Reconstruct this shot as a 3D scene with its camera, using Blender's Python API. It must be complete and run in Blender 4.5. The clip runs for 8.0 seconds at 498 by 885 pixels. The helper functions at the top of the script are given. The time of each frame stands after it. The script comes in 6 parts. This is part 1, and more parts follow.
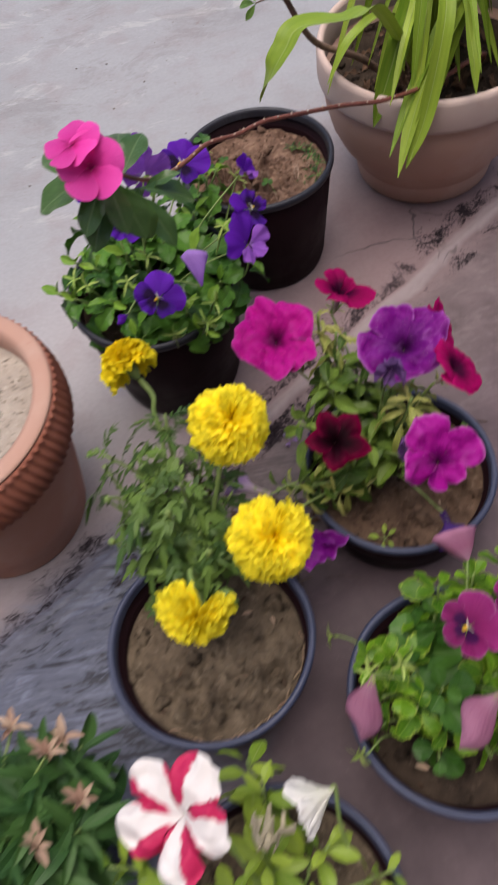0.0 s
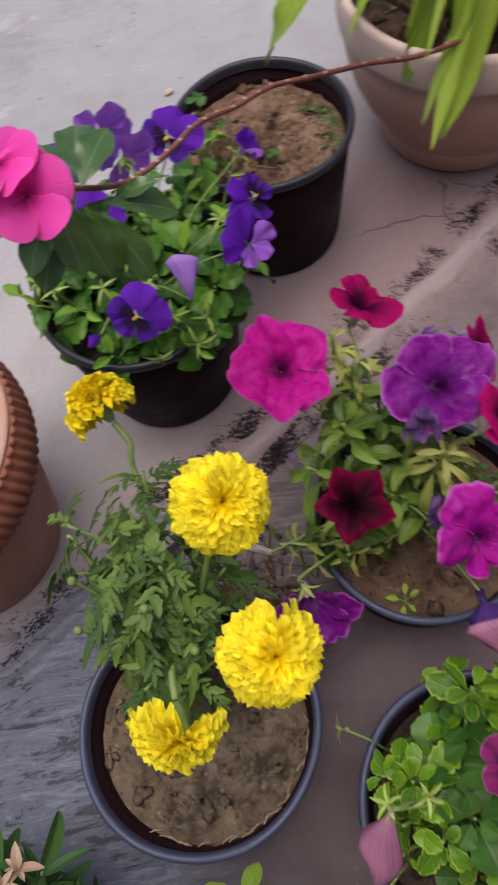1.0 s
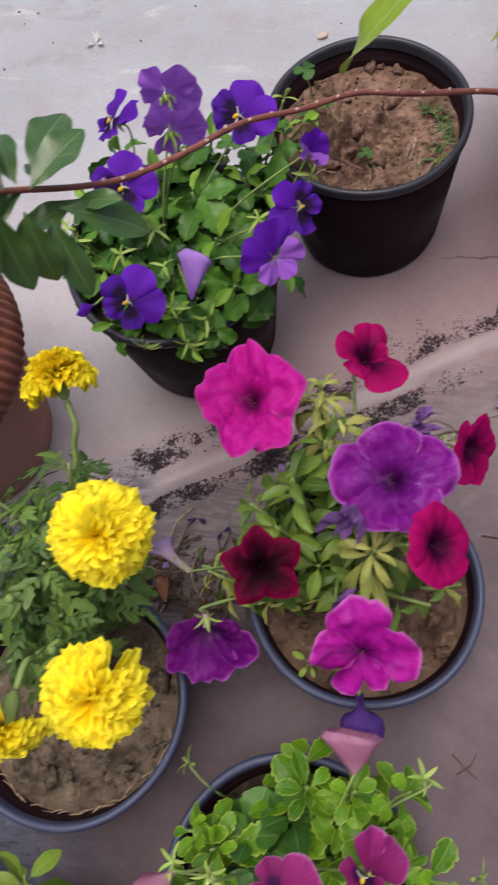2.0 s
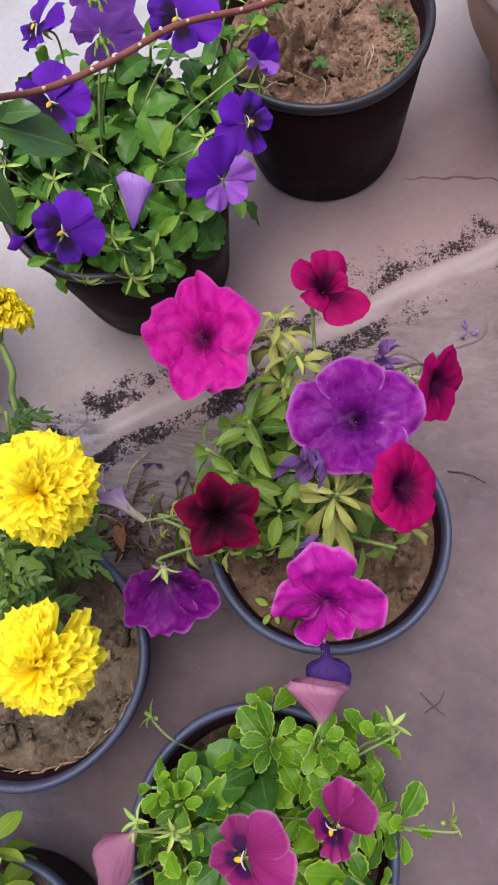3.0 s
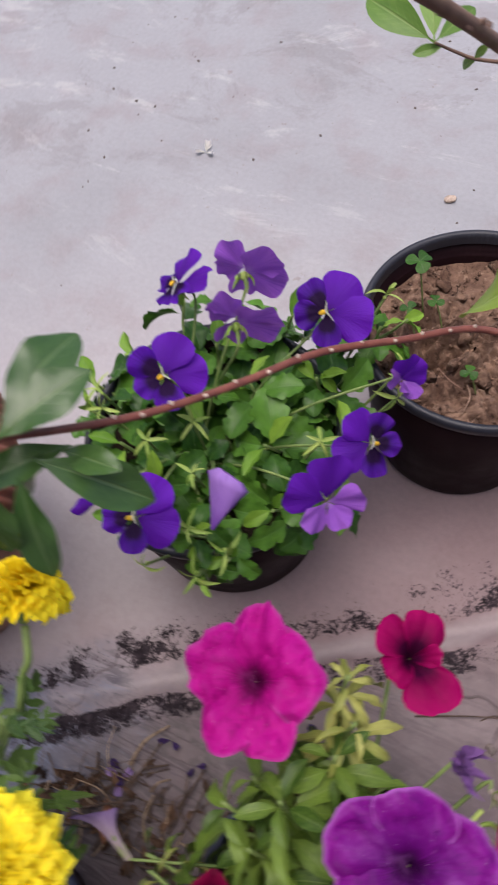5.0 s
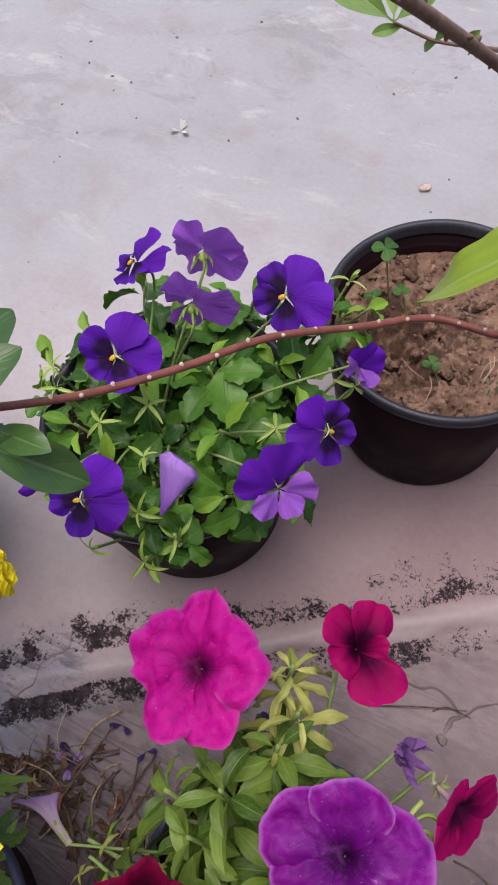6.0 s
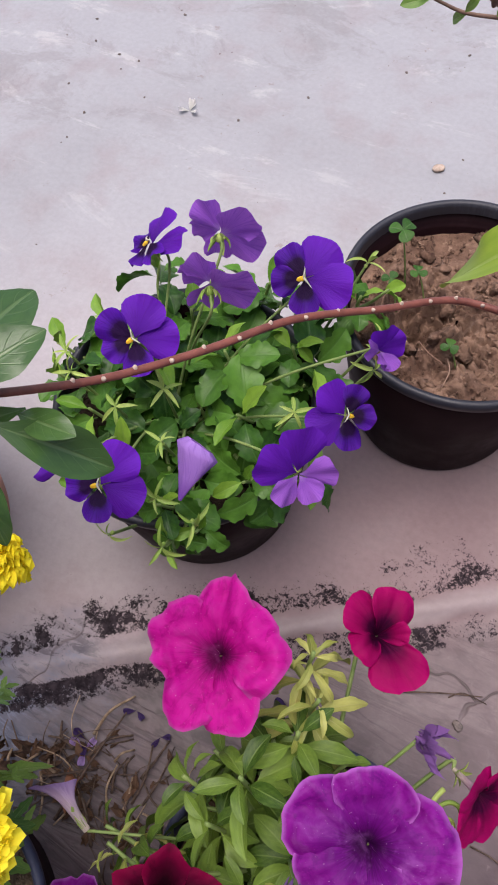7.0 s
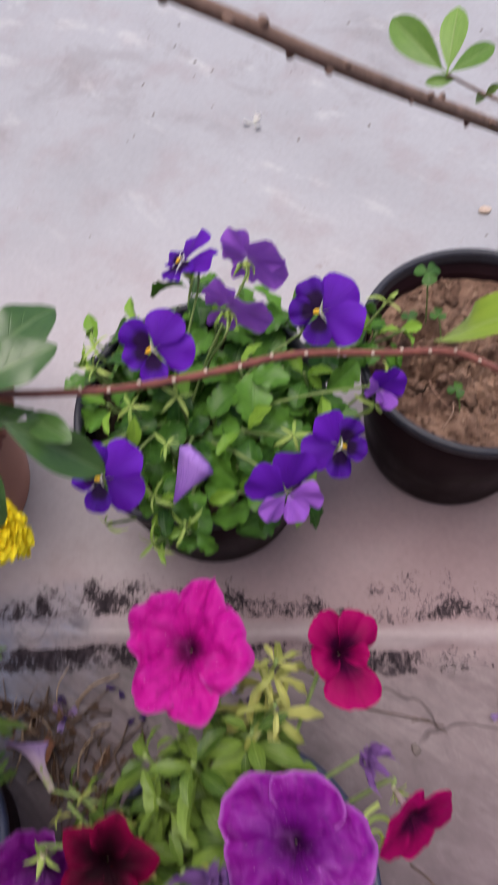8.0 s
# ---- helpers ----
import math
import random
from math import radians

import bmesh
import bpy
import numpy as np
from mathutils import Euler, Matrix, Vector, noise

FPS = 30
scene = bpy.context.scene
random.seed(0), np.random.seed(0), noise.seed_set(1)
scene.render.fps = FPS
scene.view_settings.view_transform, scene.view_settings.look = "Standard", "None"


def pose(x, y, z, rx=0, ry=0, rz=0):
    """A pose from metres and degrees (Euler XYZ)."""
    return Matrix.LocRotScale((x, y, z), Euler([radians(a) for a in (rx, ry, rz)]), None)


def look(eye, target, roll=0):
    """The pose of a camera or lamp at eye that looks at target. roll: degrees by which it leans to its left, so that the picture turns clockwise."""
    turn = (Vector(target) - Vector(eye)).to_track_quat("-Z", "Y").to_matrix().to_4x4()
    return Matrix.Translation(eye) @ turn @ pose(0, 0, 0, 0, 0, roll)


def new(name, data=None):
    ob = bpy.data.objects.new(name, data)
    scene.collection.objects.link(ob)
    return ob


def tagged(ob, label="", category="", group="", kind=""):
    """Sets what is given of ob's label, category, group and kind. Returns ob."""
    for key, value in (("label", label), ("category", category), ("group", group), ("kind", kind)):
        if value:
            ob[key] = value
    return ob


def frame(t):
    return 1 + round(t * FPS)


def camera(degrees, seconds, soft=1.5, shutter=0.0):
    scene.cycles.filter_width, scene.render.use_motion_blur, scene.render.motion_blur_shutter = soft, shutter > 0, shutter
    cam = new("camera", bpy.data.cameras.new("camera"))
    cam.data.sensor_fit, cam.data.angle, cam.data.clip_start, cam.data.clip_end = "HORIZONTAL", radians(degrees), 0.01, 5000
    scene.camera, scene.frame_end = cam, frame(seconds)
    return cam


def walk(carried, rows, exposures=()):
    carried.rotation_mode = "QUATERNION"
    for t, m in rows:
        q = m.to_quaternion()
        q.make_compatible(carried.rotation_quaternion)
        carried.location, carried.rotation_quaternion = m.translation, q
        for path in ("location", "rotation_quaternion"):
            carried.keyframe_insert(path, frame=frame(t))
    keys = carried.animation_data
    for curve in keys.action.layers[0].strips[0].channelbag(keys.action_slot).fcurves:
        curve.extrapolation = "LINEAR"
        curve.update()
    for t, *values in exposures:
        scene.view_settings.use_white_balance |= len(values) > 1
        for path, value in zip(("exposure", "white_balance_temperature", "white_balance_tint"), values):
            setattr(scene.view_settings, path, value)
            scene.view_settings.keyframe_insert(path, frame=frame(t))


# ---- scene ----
cam = camera(36.25, 8.0, soft=1.8, shutter=0.5)
PATH = [
    (0, (0.1000, 0.0000, 0.8003), (0.1000, 0.5277, -0.0491), -14.01),
    (0.2, (0.11, 0.046, 0.784), (0.162, 1.103, -0.913), -10.2),
    (0.5, (0.1316, 0.1027, 0.7595), (0.1700, 0.5623, -0.1278), -12.25),
    (0.8, (0.137, 0.138, 0.744), (0.145, 1.018, -1.052), -15.4),
    (1, (0.1283, 0.1516, 0.7396), (0.1008, 0.5991, -0.1543), -16.40),
    (1.2, (0.144, 0.167, 0.725), (-0.016, 1.05, -1.062), -18.8),
    (1.5, (0.1794, 0.2033, 0.7152), (0.0386, 0.5757, -0.2022), -21.37),
    (1.8, (0.237, 0.231, 0.733), (-0.119, 0.871, -1.128), -20.9),
    (2, (0.2665, 0.2467, 0.7369), (0.0689, 0.5853, -0.1831), -21.41),
    (2.2, (0.2771, 0.2547, 0.7142), (0.1075, 0.5606, -0.2226), -21.91),
    (3.3, (0.2534, 0.2645, 0.7032), (0.1194, 0.5297, -0.2517), -19.90),
    (3.5, (0.2413, 0.2649, 0.7045), (0.1160, 0.5397, -0.2488), -17.04),
    (4, (0.2481, 0.2917, 0.7275), (0.0242, 0.6560, -0.1765), -21.21),
    (4.2, (0.209, 0.332, 0.73), (-0.155, 1.159, -1.055), -11.9),
    (4.5, (0.1956, 0.3580, 0.7073), (0.0167, 0.7658, -0.1880), -9.63),
    (4.8, (0.203, 0.392, 0.693), (-0.297, 1.208, -1.063), -12.0),
    (5, (0.2253, 0.4135, 0.6750), (-0.0497, 0.8034, -0.2038), -12.13),
    (5.2, (0.2447, 0.4260, 0.6681), (-0.0272, 0.8072, -0.2156), -9.40),
    (6.3, (0.2327, 0.4228, 0.6661), (-0.0112, 0.8017, -0.2266), -8.82),
    (6.5, (0.2273, 0.4226, 0.6643), (-0.0148, 0.7900, -0.2337), -9.16),
    (7, (0.2285, 0.4218, 0.6613), (-0.0132, 0.7890, -0.2369), -8.93),
    (7.3, (0.238, 0.42, 0.665), (-0.26, 1.172, -1.12), -8.9),
    (7.5, (0.2416, 0.4249, 0.6935), (-0.0196, 0.8351, -0.1803), -5.53),
    (7.8, (0.244, 0.44, 0.697), (-0.334, 1.206, -1.058), -6.6),
    (8, (0.2558, 0.4335, 0.6972), (-0.0293, 0.7697, -0.2005), -7.40),
]
EXPOSURES = [(0.0, 0.30, 6800, 12), (1.0, 0.30, 6800, 12), (1.6, 0.3, 6800, 12), (2.2, 0.64, 6600, 12), (3.4, 0.8, 6500, 12), (4.2, 0.5, 6600, 15), (5.2, 0.45, 6600, 15), (7.0, 0.63, 6600, 15), (8.0, 0.55, 6600, 15)]
walk(cam, [(t, look(eye, target, roll)) for t, eye, target, roll in PATH], EXPOSURES)


# ---- world and light ----
world = bpy.data.worlds.new("overcast_sky")
scene.world = world
world.use_nodes = True
wt = world.node_tree
sky = wt.nodes.new("ShaderNodeTexSky")
sky.sky_type = "NISHITA"
sky.sun_disc = False
sky.sun_elevation = radians(86)
sky.sun_rotation = radians(277)
sky.air_density, sky.dust_density = 1.0, 4.0
wt.nodes["Background"].inputs[1].default_value = 0.13
wt.links.new(sky.outputs[0], wt.nodes["Background"].inputs[0])

sun_data = bpy.data.lights.new("sun", "SUN")
sun_data.energy, sun_data.angle, sun_data.color = 2.3, radians(50), (1.0, 0.96, 0.92)
sun = new("sun", sun_data)
sun.matrix_world = look((-0.16, 0.02, 2.6), (0.0, 0.0, 0.0))


# ---- node helpers ----
def mk(name, rough=0.6, spec=0.5):
    m = bpy.data.materials.new(name)
    m.use_nodes = True
    b = m.node_tree.nodes["Principled BSDF"]
    b.inputs["Roughness"].default_value = rough
    b.inputs["Specular IOR Level"].default_value = spec
    return m, m.node_tree, b


def feed(nt, socket, value):
    if hasattr(value, "links"):
        nt.links.new(value, socket)
    elif isinstance(value, tuple) and len(value) == 3 and socket.type == "RGBA":
        socket.default_value = (*value, 1.0)
    else:
        socket.default_value = value


def math_n(nt, op, a, b=0.0, c=0.0, clamp=False):
    n = nt.nodes.new("ShaderNodeMath")
    n.operation, n.use_clamp = op, clamp
    for i, v in enumerate((a, b, c)):
        feed(nt, n.inputs[i], v)
    return n.outputs[0]


def band(nt, value, lo, hi, to_lo=0.0, to_hi=1.0):
    n = nt.nodes.new("ShaderNodeMapRange")
    n.interpolation_type = "SMOOTHSTEP"
    for i, v in enumerate((value, lo, hi, to_lo, to_hi)):
        feed(nt, n.inputs[i], v)
    return n.outputs[0]


def mix_c(nt, fac, a, b, blend="MIX"):
    n = nt.nodes.new("ShaderNodeMix")
    n.data_type, n.blend_type = "RGBA", blend
    feed(nt, n.inputs[0], fac)
    feed(nt, n.inputs[6], a)
    feed(nt, n.inputs[7], b)
    return n.outputs[2]


def noise_n(nt, vec, scale, detail=4.0, rough=0.55, warp=0.0):
    n = nt.nodes.new("ShaderNodeTexNoise")
    if vec is not None:
        nt.links.new(vec, n.inputs["Vector"])
    n.inputs["Scale"].default_value = scale
    n.inputs["Detail"].default_value = detail
    n.inputs["Roughness"].default_value = rough
    n.inputs["Distortion"].default_value = warp
    return n.outputs["Fac"]


def ramp_n(nt, fac, stops):
    n = nt.nodes.new("ShaderNodeValToRGB")
    cr = n.color_ramp
    while len(cr.elements) < len(stops):
        cr.elements.new(0.5)
    for e, (p, c) in zip(cr.elements, stops):
        e.position, e.color = p, (*c, 1.0)
    nt.links.new(fac, n.inputs[0])
    return n.outputs[0]


def coords(nt, which="Object"):
    return nt.nodes.new("ShaderNodeTexCoord").outputs[which]


def scaled(nt, vec, sx, sy, sz, rot=0.0):
    n = nt.nodes.new("ShaderNodeMapping")
    n.inputs["Scale"].default_value = (sx, sy, sz)
    n.inputs["Rotation"].default_value = (0, 0, rot)
    nt.links.new(vec, n.inputs["Vector"])
    return n.outputs[0]


def bump_n(nt, b, height, strength=0.3, dist=0.002):
    n = nt.nodes.new("ShaderNodeBump")
    n.inputs["Strength"].default_value = strength
    n.inputs["Distance"].default_value = dist
    nt.links.new(height, n.inputs["Height"])
    nt.links.new(n.outputs[0], b.inputs["Normal"])


def rand_n(nt):
    return nt.nodes.new("ShaderNodeObjectInfo").outputs["Random"]


def translucent(nt, b, colour, amount):
    out = nt.nodes["Material Output"]
    t = nt.nodes.new("ShaderNodeBsdfTranslucent")
    feed(nt, t.inputs["Color"], colour)
    s = nt.nodes.new("ShaderNodeMixShader")
    s.inputs[0].default_value = amount
    nt.links.new(b.outputs[0], s.inputs[1])
    nt.links.new(t.outputs[0], s.inputs[2])
    nt.links.new(s.outputs[0], out.inputs["Surface"])


# ---- materials ----
SLOPE, CROSS = 0.64, 0.444          # the old joint across the slab: y = CROSS + SLOPE x
LINE_N = Vector((-SLOPE, 1.0, 0.0)).normalized()
LINE_ANGLE = math.atan(SLOPE)


def concrete_material():
    m, nt, b = mk("weathered_concrete", 0.55, 0.2)
    p = coords(nt)
    dot = nt.nodes.new("ShaderNodeVectorMath")
    dot.operation = "DOT_PRODUCT"
    nt.links.new(p, dot.inputs[0])
    dot.inputs[1].default_value = LINE_N
    s = math_n(nt, "SUBTRACT", dot.outputs["Value"], CROSS * LINE_N.y)
    wob = noise_n(nt, p, 9.0, 3.0)
    s = math_n(nt, "ADD", s, math_n(nt, "MULTIPLY", math_n(nt, "SUBTRACT", wob, 0.5), 0.035))
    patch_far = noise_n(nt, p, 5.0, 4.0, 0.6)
    broad, mid, fine = noise_n(nt, p, 2.2, 5.0, 0.6, 0.6), noise_n(nt, p, 14.0, 6.0, 0.6), noise_n(nt, p, 160.0, 4.0, 0.6)
    # far floor paler and bluer: the sky's sheen is mixed into its colour
    warm = ramp_n(nt, broad, [(0.3, (0.180, 0.124, 0.130)), (0.5, (0.222, 0.157, 0.163)), (0.72, (0.268, 0.200, 0.206))])
    cool = ramp_n(nt, broad, [(0.3, (0.238, 0.240, 0.258)), (0.5, (0.272, 0.274, 0.294)), (0.72, (0.300, 0.302, 0.322))])
    sep = nt.nodes.new("ShaderNodeSeparateXYZ")
    nt.links.new(p, sep.inputs[0])
    drift = math_n(nt, "MULTIPLY_ADD", broad, 0.4, band(nt, sep.outputs[0], 0.16, -0.10, 0.0, 0.16))
    back = mix_c(nt, band(nt, math_n(nt, "ADD", s, drift), 0.26, 0.62), warm, cool)
    # a paler stretch of floor towards the left, beyond the joint
    left_pale = math_n(nt, "MULTIPLY", band(nt, sep.outputs[0], 0.14, -0.06), band(nt, s, 0.55, 0.25))
    back = mix_c(nt, math_n(nt, "MULTIPLY", left_pale, 0.5), back, (0.36, 0.315, 0.325))
    back = mix_c(nt, math_n(nt, "MULTIPLY", band(nt, mid, 0.46, 0.72), 0.35), back, (0.215, 0.165, 0.168))
    smear = noise_n(nt, scaled(nt, p, 3.5, 9, 1, 0.25), 1.0, 6.0, 0.7, 2.2)
    back = mix_c(nt, math_n(nt, "MULTIPLY", band(nt, smear, 0.53, 0.66), band(nt, s, 0.30, 0.65, 0.06, 0.20)), back, (0.21, 0.195, 0.205))
    back = mix_c(nt, math_n(nt, "MULTIPLY", band(nt, smear, 0.44, 0.34), band(nt, s, 0.30, 0.65, 0.0, 0.35)), back, (0.46, 0.45, 0.45))
    # front slab darkens away from the joint: part of the shade is painted in
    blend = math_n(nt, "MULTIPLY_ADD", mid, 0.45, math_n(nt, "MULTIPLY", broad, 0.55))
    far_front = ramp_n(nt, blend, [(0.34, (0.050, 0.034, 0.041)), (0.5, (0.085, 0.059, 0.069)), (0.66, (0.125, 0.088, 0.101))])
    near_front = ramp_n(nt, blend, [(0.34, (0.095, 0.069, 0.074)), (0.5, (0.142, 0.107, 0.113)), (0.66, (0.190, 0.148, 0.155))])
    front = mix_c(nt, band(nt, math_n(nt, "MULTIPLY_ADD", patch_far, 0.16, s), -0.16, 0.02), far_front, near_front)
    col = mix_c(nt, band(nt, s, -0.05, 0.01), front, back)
    # grime along the joint: a clotted band above it, a pale worn lip, a sooty seam below and dried slurry in front
    streak = noise_n(nt, scaled(nt, p, 24, 58, 40, -LINE_ANGLE), 1.0, 6.0, 0.68, 0.9)
    speck = noise_n(nt, p, 280.0, 6.0, 0.85)
    patch = noise_n(nt, p, 16.0, 5.0, 0.65)
    clot = noise_n(nt, p, 42.0, 4.0, 0.6)
    west = band(nt, sep.outputs[0], 0.36, 0.10)
    above = math_n(nt, "MULTIPLY", band(nt, s, 0.002, 0.016), band(nt, s, 0.095, 0.026))
    dense = math_n(nt, "ADD", speck, math_n(nt, "ADD", math_n(nt, "MULTIPLY_ADD", patch, 0.9, -0.45), math_n(nt, "MULTIPLY_ADD", clot, 0.5, -0.25)))
    moss = band(nt, math_n(nt, "MULTIPLY_ADD", math_n(nt, "SUBTRACT", 1.0, above), -0.40, dense), 0.535, 0.56)
    seam = math_n(nt, "MULTIPLY", band(nt, s, -0.046, -0.030), band(nt, s, -0.006, -0.014))
    along = band(nt, sep.outputs[0], -0.13, 0.0)
    seam = math_n(nt, "MULTIPLY", seam, band(nt, sep.outputs[0], -0.20, -0.02))
    seam = band(nt, math_n(nt, "ADD", math_n(nt, "MULTIPLY_ADD", math_n(nt, "SUBTRACT", 1.0, seam), -0.50, dense), math_n(nt, "MULTIPLY_ADD", west, 0.14, -0.03)), 0.535, 0.57)
    ridge = math_n(nt, "MULTIPLY", math_n(nt, "MULTIPLY", along, band(nt, s, -0.014, -0.005)), band(nt, s, 0.014, 0.004))
    col = mix_c(nt, math_n(nt, "MULTIPLY", ridge, 0.42), col, (0.35, 0.31, 0.315))
    low = math_n(nt, "MULTIPLY", band(nt, s, -0.24, -0.06), band(nt, s, -0.004, -0.02))
    low = math_n(nt, "MULTIPLY", low, band(nt, math_n(nt, "MULTIPLY_ADD", streak, 0.45, math_n(nt, "MULTIPLY", patch, 0.55)), 0.52, 0.62))
    col = mix_c(nt, math_n(nt, "MULTIPLY", low, 0.5), col, (0.075, 0.056, 0.060))
    wrinkle_at = math_n(nt, "MULTIPLY", band(nt, s, -0.20, -0.12), math_n(nt, "MULTIPLY", band(nt, s, -0.008, -0.03), math_n(nt, "MULTIPLY_ADD", west, 0.75, 0.25)))
    fold_noise = noise_n(nt, scaled(nt, p, 9, 46, 30, -LINE_ANGLE + 0.22), 1.0, 3.0, 0.5, 1.6)
    fold = math_n(nt, "ABSOLUTE", math_n(nt, "MULTIPLY_ADD", fold_noise, 2.0, -1.0))
    wrinkle = math_n(nt, "MULTIPLY", wrinkle_at, band(nt, fold, 0.16, 0.0))
    slurry = math_n(nt, "MULTIPLY", math_n(nt, "MULTIPLY", wrinkle_at, west), band(nt, patch, 0.36, 0.62, 0.35, 0.75))
    col = mix_c(nt, slurry, col, (0.082, 0.068, 0.074))
    col = mix_c(nt, math_n(nt, "MULTIPLY", wrinkle, 0.55), col, (0.052, 0.042, 0.046))
    wash = math_n(nt, "MULTIPLY", band(nt, s, -0.30, -0.10), band(nt, s, 0.0, -0.03))
    wash = math_n(nt, "MULTIPLY", wash, band(nt, streak, 0.50, 0.38))
    col = mix_c(nt, math_n(nt, "MULTIPLY", wash, 0.14), col, (0.27, 0.225, 0.23))
    # dark left patch where water and soot have settled
    left = math_n(nt, "MULTIPLY", band(nt, math_n(nt, "ADD", sep.outputs[0], math_n(nt, "MULTIPLY_ADD", patch, 0.2, -0.1)), 0.07, -0.07), band(nt, s, 0.06, 0.0))
    left = math_n(nt, "MULTIPLY", left, band(nt, s, -1.6, -0.9))
    scratch = noise_n(nt, scaled(nt, p, 16, 62, 40, -LINE_ANGLE - 0.15), 1.0, 8.0, 0.78, 1.2)
    blotch = math_n(nt, "ADD", math_n(nt, "MULTIPLY_ADD", streak, 0.3, math_n(nt, "MULTIPLY", patch, 0.7)), math_n(nt, "MULTIPLY", mid, 0.6))
    col = mix_c(nt, math_n(nt, "MULTIPLY", left, 0.88), col, (0.074, 0.086, 0.128))
    col = mix_c(nt, math_n(nt, "MULTIPLY", math_n(nt, "MULTIPLY", left, band(nt, math_n(nt, "MULTIPLY_ADD", scratch, 0.7, math_n(nt, "MULTIPLY", blotch, 0.3)), 0.615, 0.645)), 0.85), col, (0.020, 0.021, 0.030))
    col = mix_c(nt, math_n(nt, "MULTIPLY", math_n(nt, "MULTIPLY", left, band(nt, scratch, 0.47, 0.40)), 0.6), col, (0.148, 0.165, 0.235))
    # rain-worn stains far across the yard
    worn = noise_n(nt, scaled(nt, p, 6.0, 9.0, 1.0, -0.15), 1.0, 8.0, 0.75, 0.7)
    col = mix_c(nt, math_n(nt, "MULTIPLY", math_n(nt, "MULTIPLY", band(nt, worn, 0.52, 0.60), band(nt, s, 0.50, 0.72)), 0.35), col, (0.17, 0.155, 0.16))
    col = mix_c(nt, math_n(nt, "MULTIPLY", math_n(nt, "MULTIPLY", band(nt, noise_n(nt, p, 34.0, 5.0, 0.7), 0.64, 0.70), band(nt, s, 0.10, 0.3)), 0.4), col, (0.17, 0.115, 0.10))
    # hairline cracks and grit
    vor = nt.nodes.new("ShaderNodeTexVoronoi")
    vor.feature = "DISTANCE_TO_EDGE"
    vor.inputs["Scale"].default_value = 5.0
    warp = nt.nodes.new("ShaderNodeMix")
    warp.data_type = "VECTOR"
    warp.inputs[0].default_value = 0.06
    ntex = nt.nodes.new("ShaderNodeTexNoise")
    ntex.inputs["Scale"].default_value = 18.0
    nt.links.new(p, ntex.inputs["Vector"])
    nt.links.new(p, warp.inputs[4])
    nt.links.new(ntex.outputs["Color"], warp.inputs[5])
    nt.links.new(warp.outputs[1], vor.inputs["Vector"])
    crack = math_n(nt, "MULTIPLY", band(nt, vor.outputs["Distance"], 0.008, 0.002), band(nt, noise_n(nt, p, 4.0), 0.52, 0.6))
    crack = math_n(nt, "MULTIPLY", crack, band(nt, s, 0.25, 0.12))
    col = mix_c(nt, math_n(nt, "MULTIPLY", crack, 0.8), col, (0.07, 0.055, 0.055))
    grit = band(nt, fine, 0.66, 0.74)
    col = mix_c(nt, math_n(nt, "MULTIPLY", grit, 0.35), col, (0.16, 0.13, 0.13))
    col = mix_c(nt, 0.07, col, ramp_n(nt, fine, [(0.3, (0.1, 0.1, 0.1)), (0.7, (0.9, 0.9, 0.9))]), "OVERLAY")
    crust = math_n(nt, "MAXIMUM", moss, seam)
    col = mix_c(nt, math_n(nt, "MULTIPLY", crust, 0.96), col, ramp_n(nt, fine, [(0.4, (0.008, 0.006, 0.008)), (0.65, (0.030, 0.023, 0.028))]))
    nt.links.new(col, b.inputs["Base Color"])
    nt.links.new(math_n(nt, "MAXIMUM", band(nt, broad, 0.3, 0.7, 0.62, 0.36), math_n(nt, "MULTIPLY", crust, 0.95)), b.inputs["Roughness"])
    nt.links.new(band(nt, crust, 0.0, 1.0, 0.2, 0.03), b.inputs["Specular IOR Level"])
    h = math_n(nt, "MULTIPLY_ADD", wrinkle_at, math_n(nt, "MULTIPLY", fold, 2.2), math_n(nt, "MULTIPLY", fine, 0.22))
    h = math_n(nt, "ADD", h, math_n(nt, "SUBTRACT", mid, math_n(nt, "MULTIPLY", crack, 1.5)))
    bump_n(nt, b, h, 0.5, 0.002)
    return m


def soil_material(name, dark, light, stones):
    m, nt, b = mk(name, 0.95, 0.2)
    p = coords(nt)
    a, c, f = noise_n(nt, p, 26.0, 5.0, 0.65), noise_n(nt, p, 120.0, 5.0, 0.7), noise_n(nt, p, 520.0, 2.0)
    col = ramp_n(nt, a, [(0.32, dark), (0.66, light)])
    col = mix_c(nt, band(nt, c, 0.56, 0.68, 0.0, 0.6), col, stones)
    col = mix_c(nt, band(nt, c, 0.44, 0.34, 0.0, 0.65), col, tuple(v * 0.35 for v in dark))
    nt.links.new(col, b.inputs["Base Color"])
    bump_n(nt, b, math_n(nt, "ADD", c, math_n(nt, "MULTIPLY", f, 0.4)), 0.7, 0.004)
    return m


def plastic_material(name, colour, dust, rough, spec):
    m, nt, b = mk(name, rough, spec)
    p = coords(nt)
    n1, n2 = noise_n(nt, p, 18.0, 5.0, 0.6), noise_n(nt, scaled(nt, p, 300, 300, 22), 1.0, 4.0, 0.6)
    d = math_n(nt, "MULTIPLY", band(nt, n1, 0.42, 0.75), band(nt, n2, 0.35, 0.7))
    nt.links.new(mix_c(nt, math_n(nt, "MULTIPLY", d, 0.5), colour, dust), b.inputs["Base Color"])
    nt.links.new(band(nt, n1, 0.3, 0.7, rough - 0.08, rough + 0.15), b.inputs["Roughness"])
    bump_n(nt, b, n2, 0.08, 0.001)
    return m


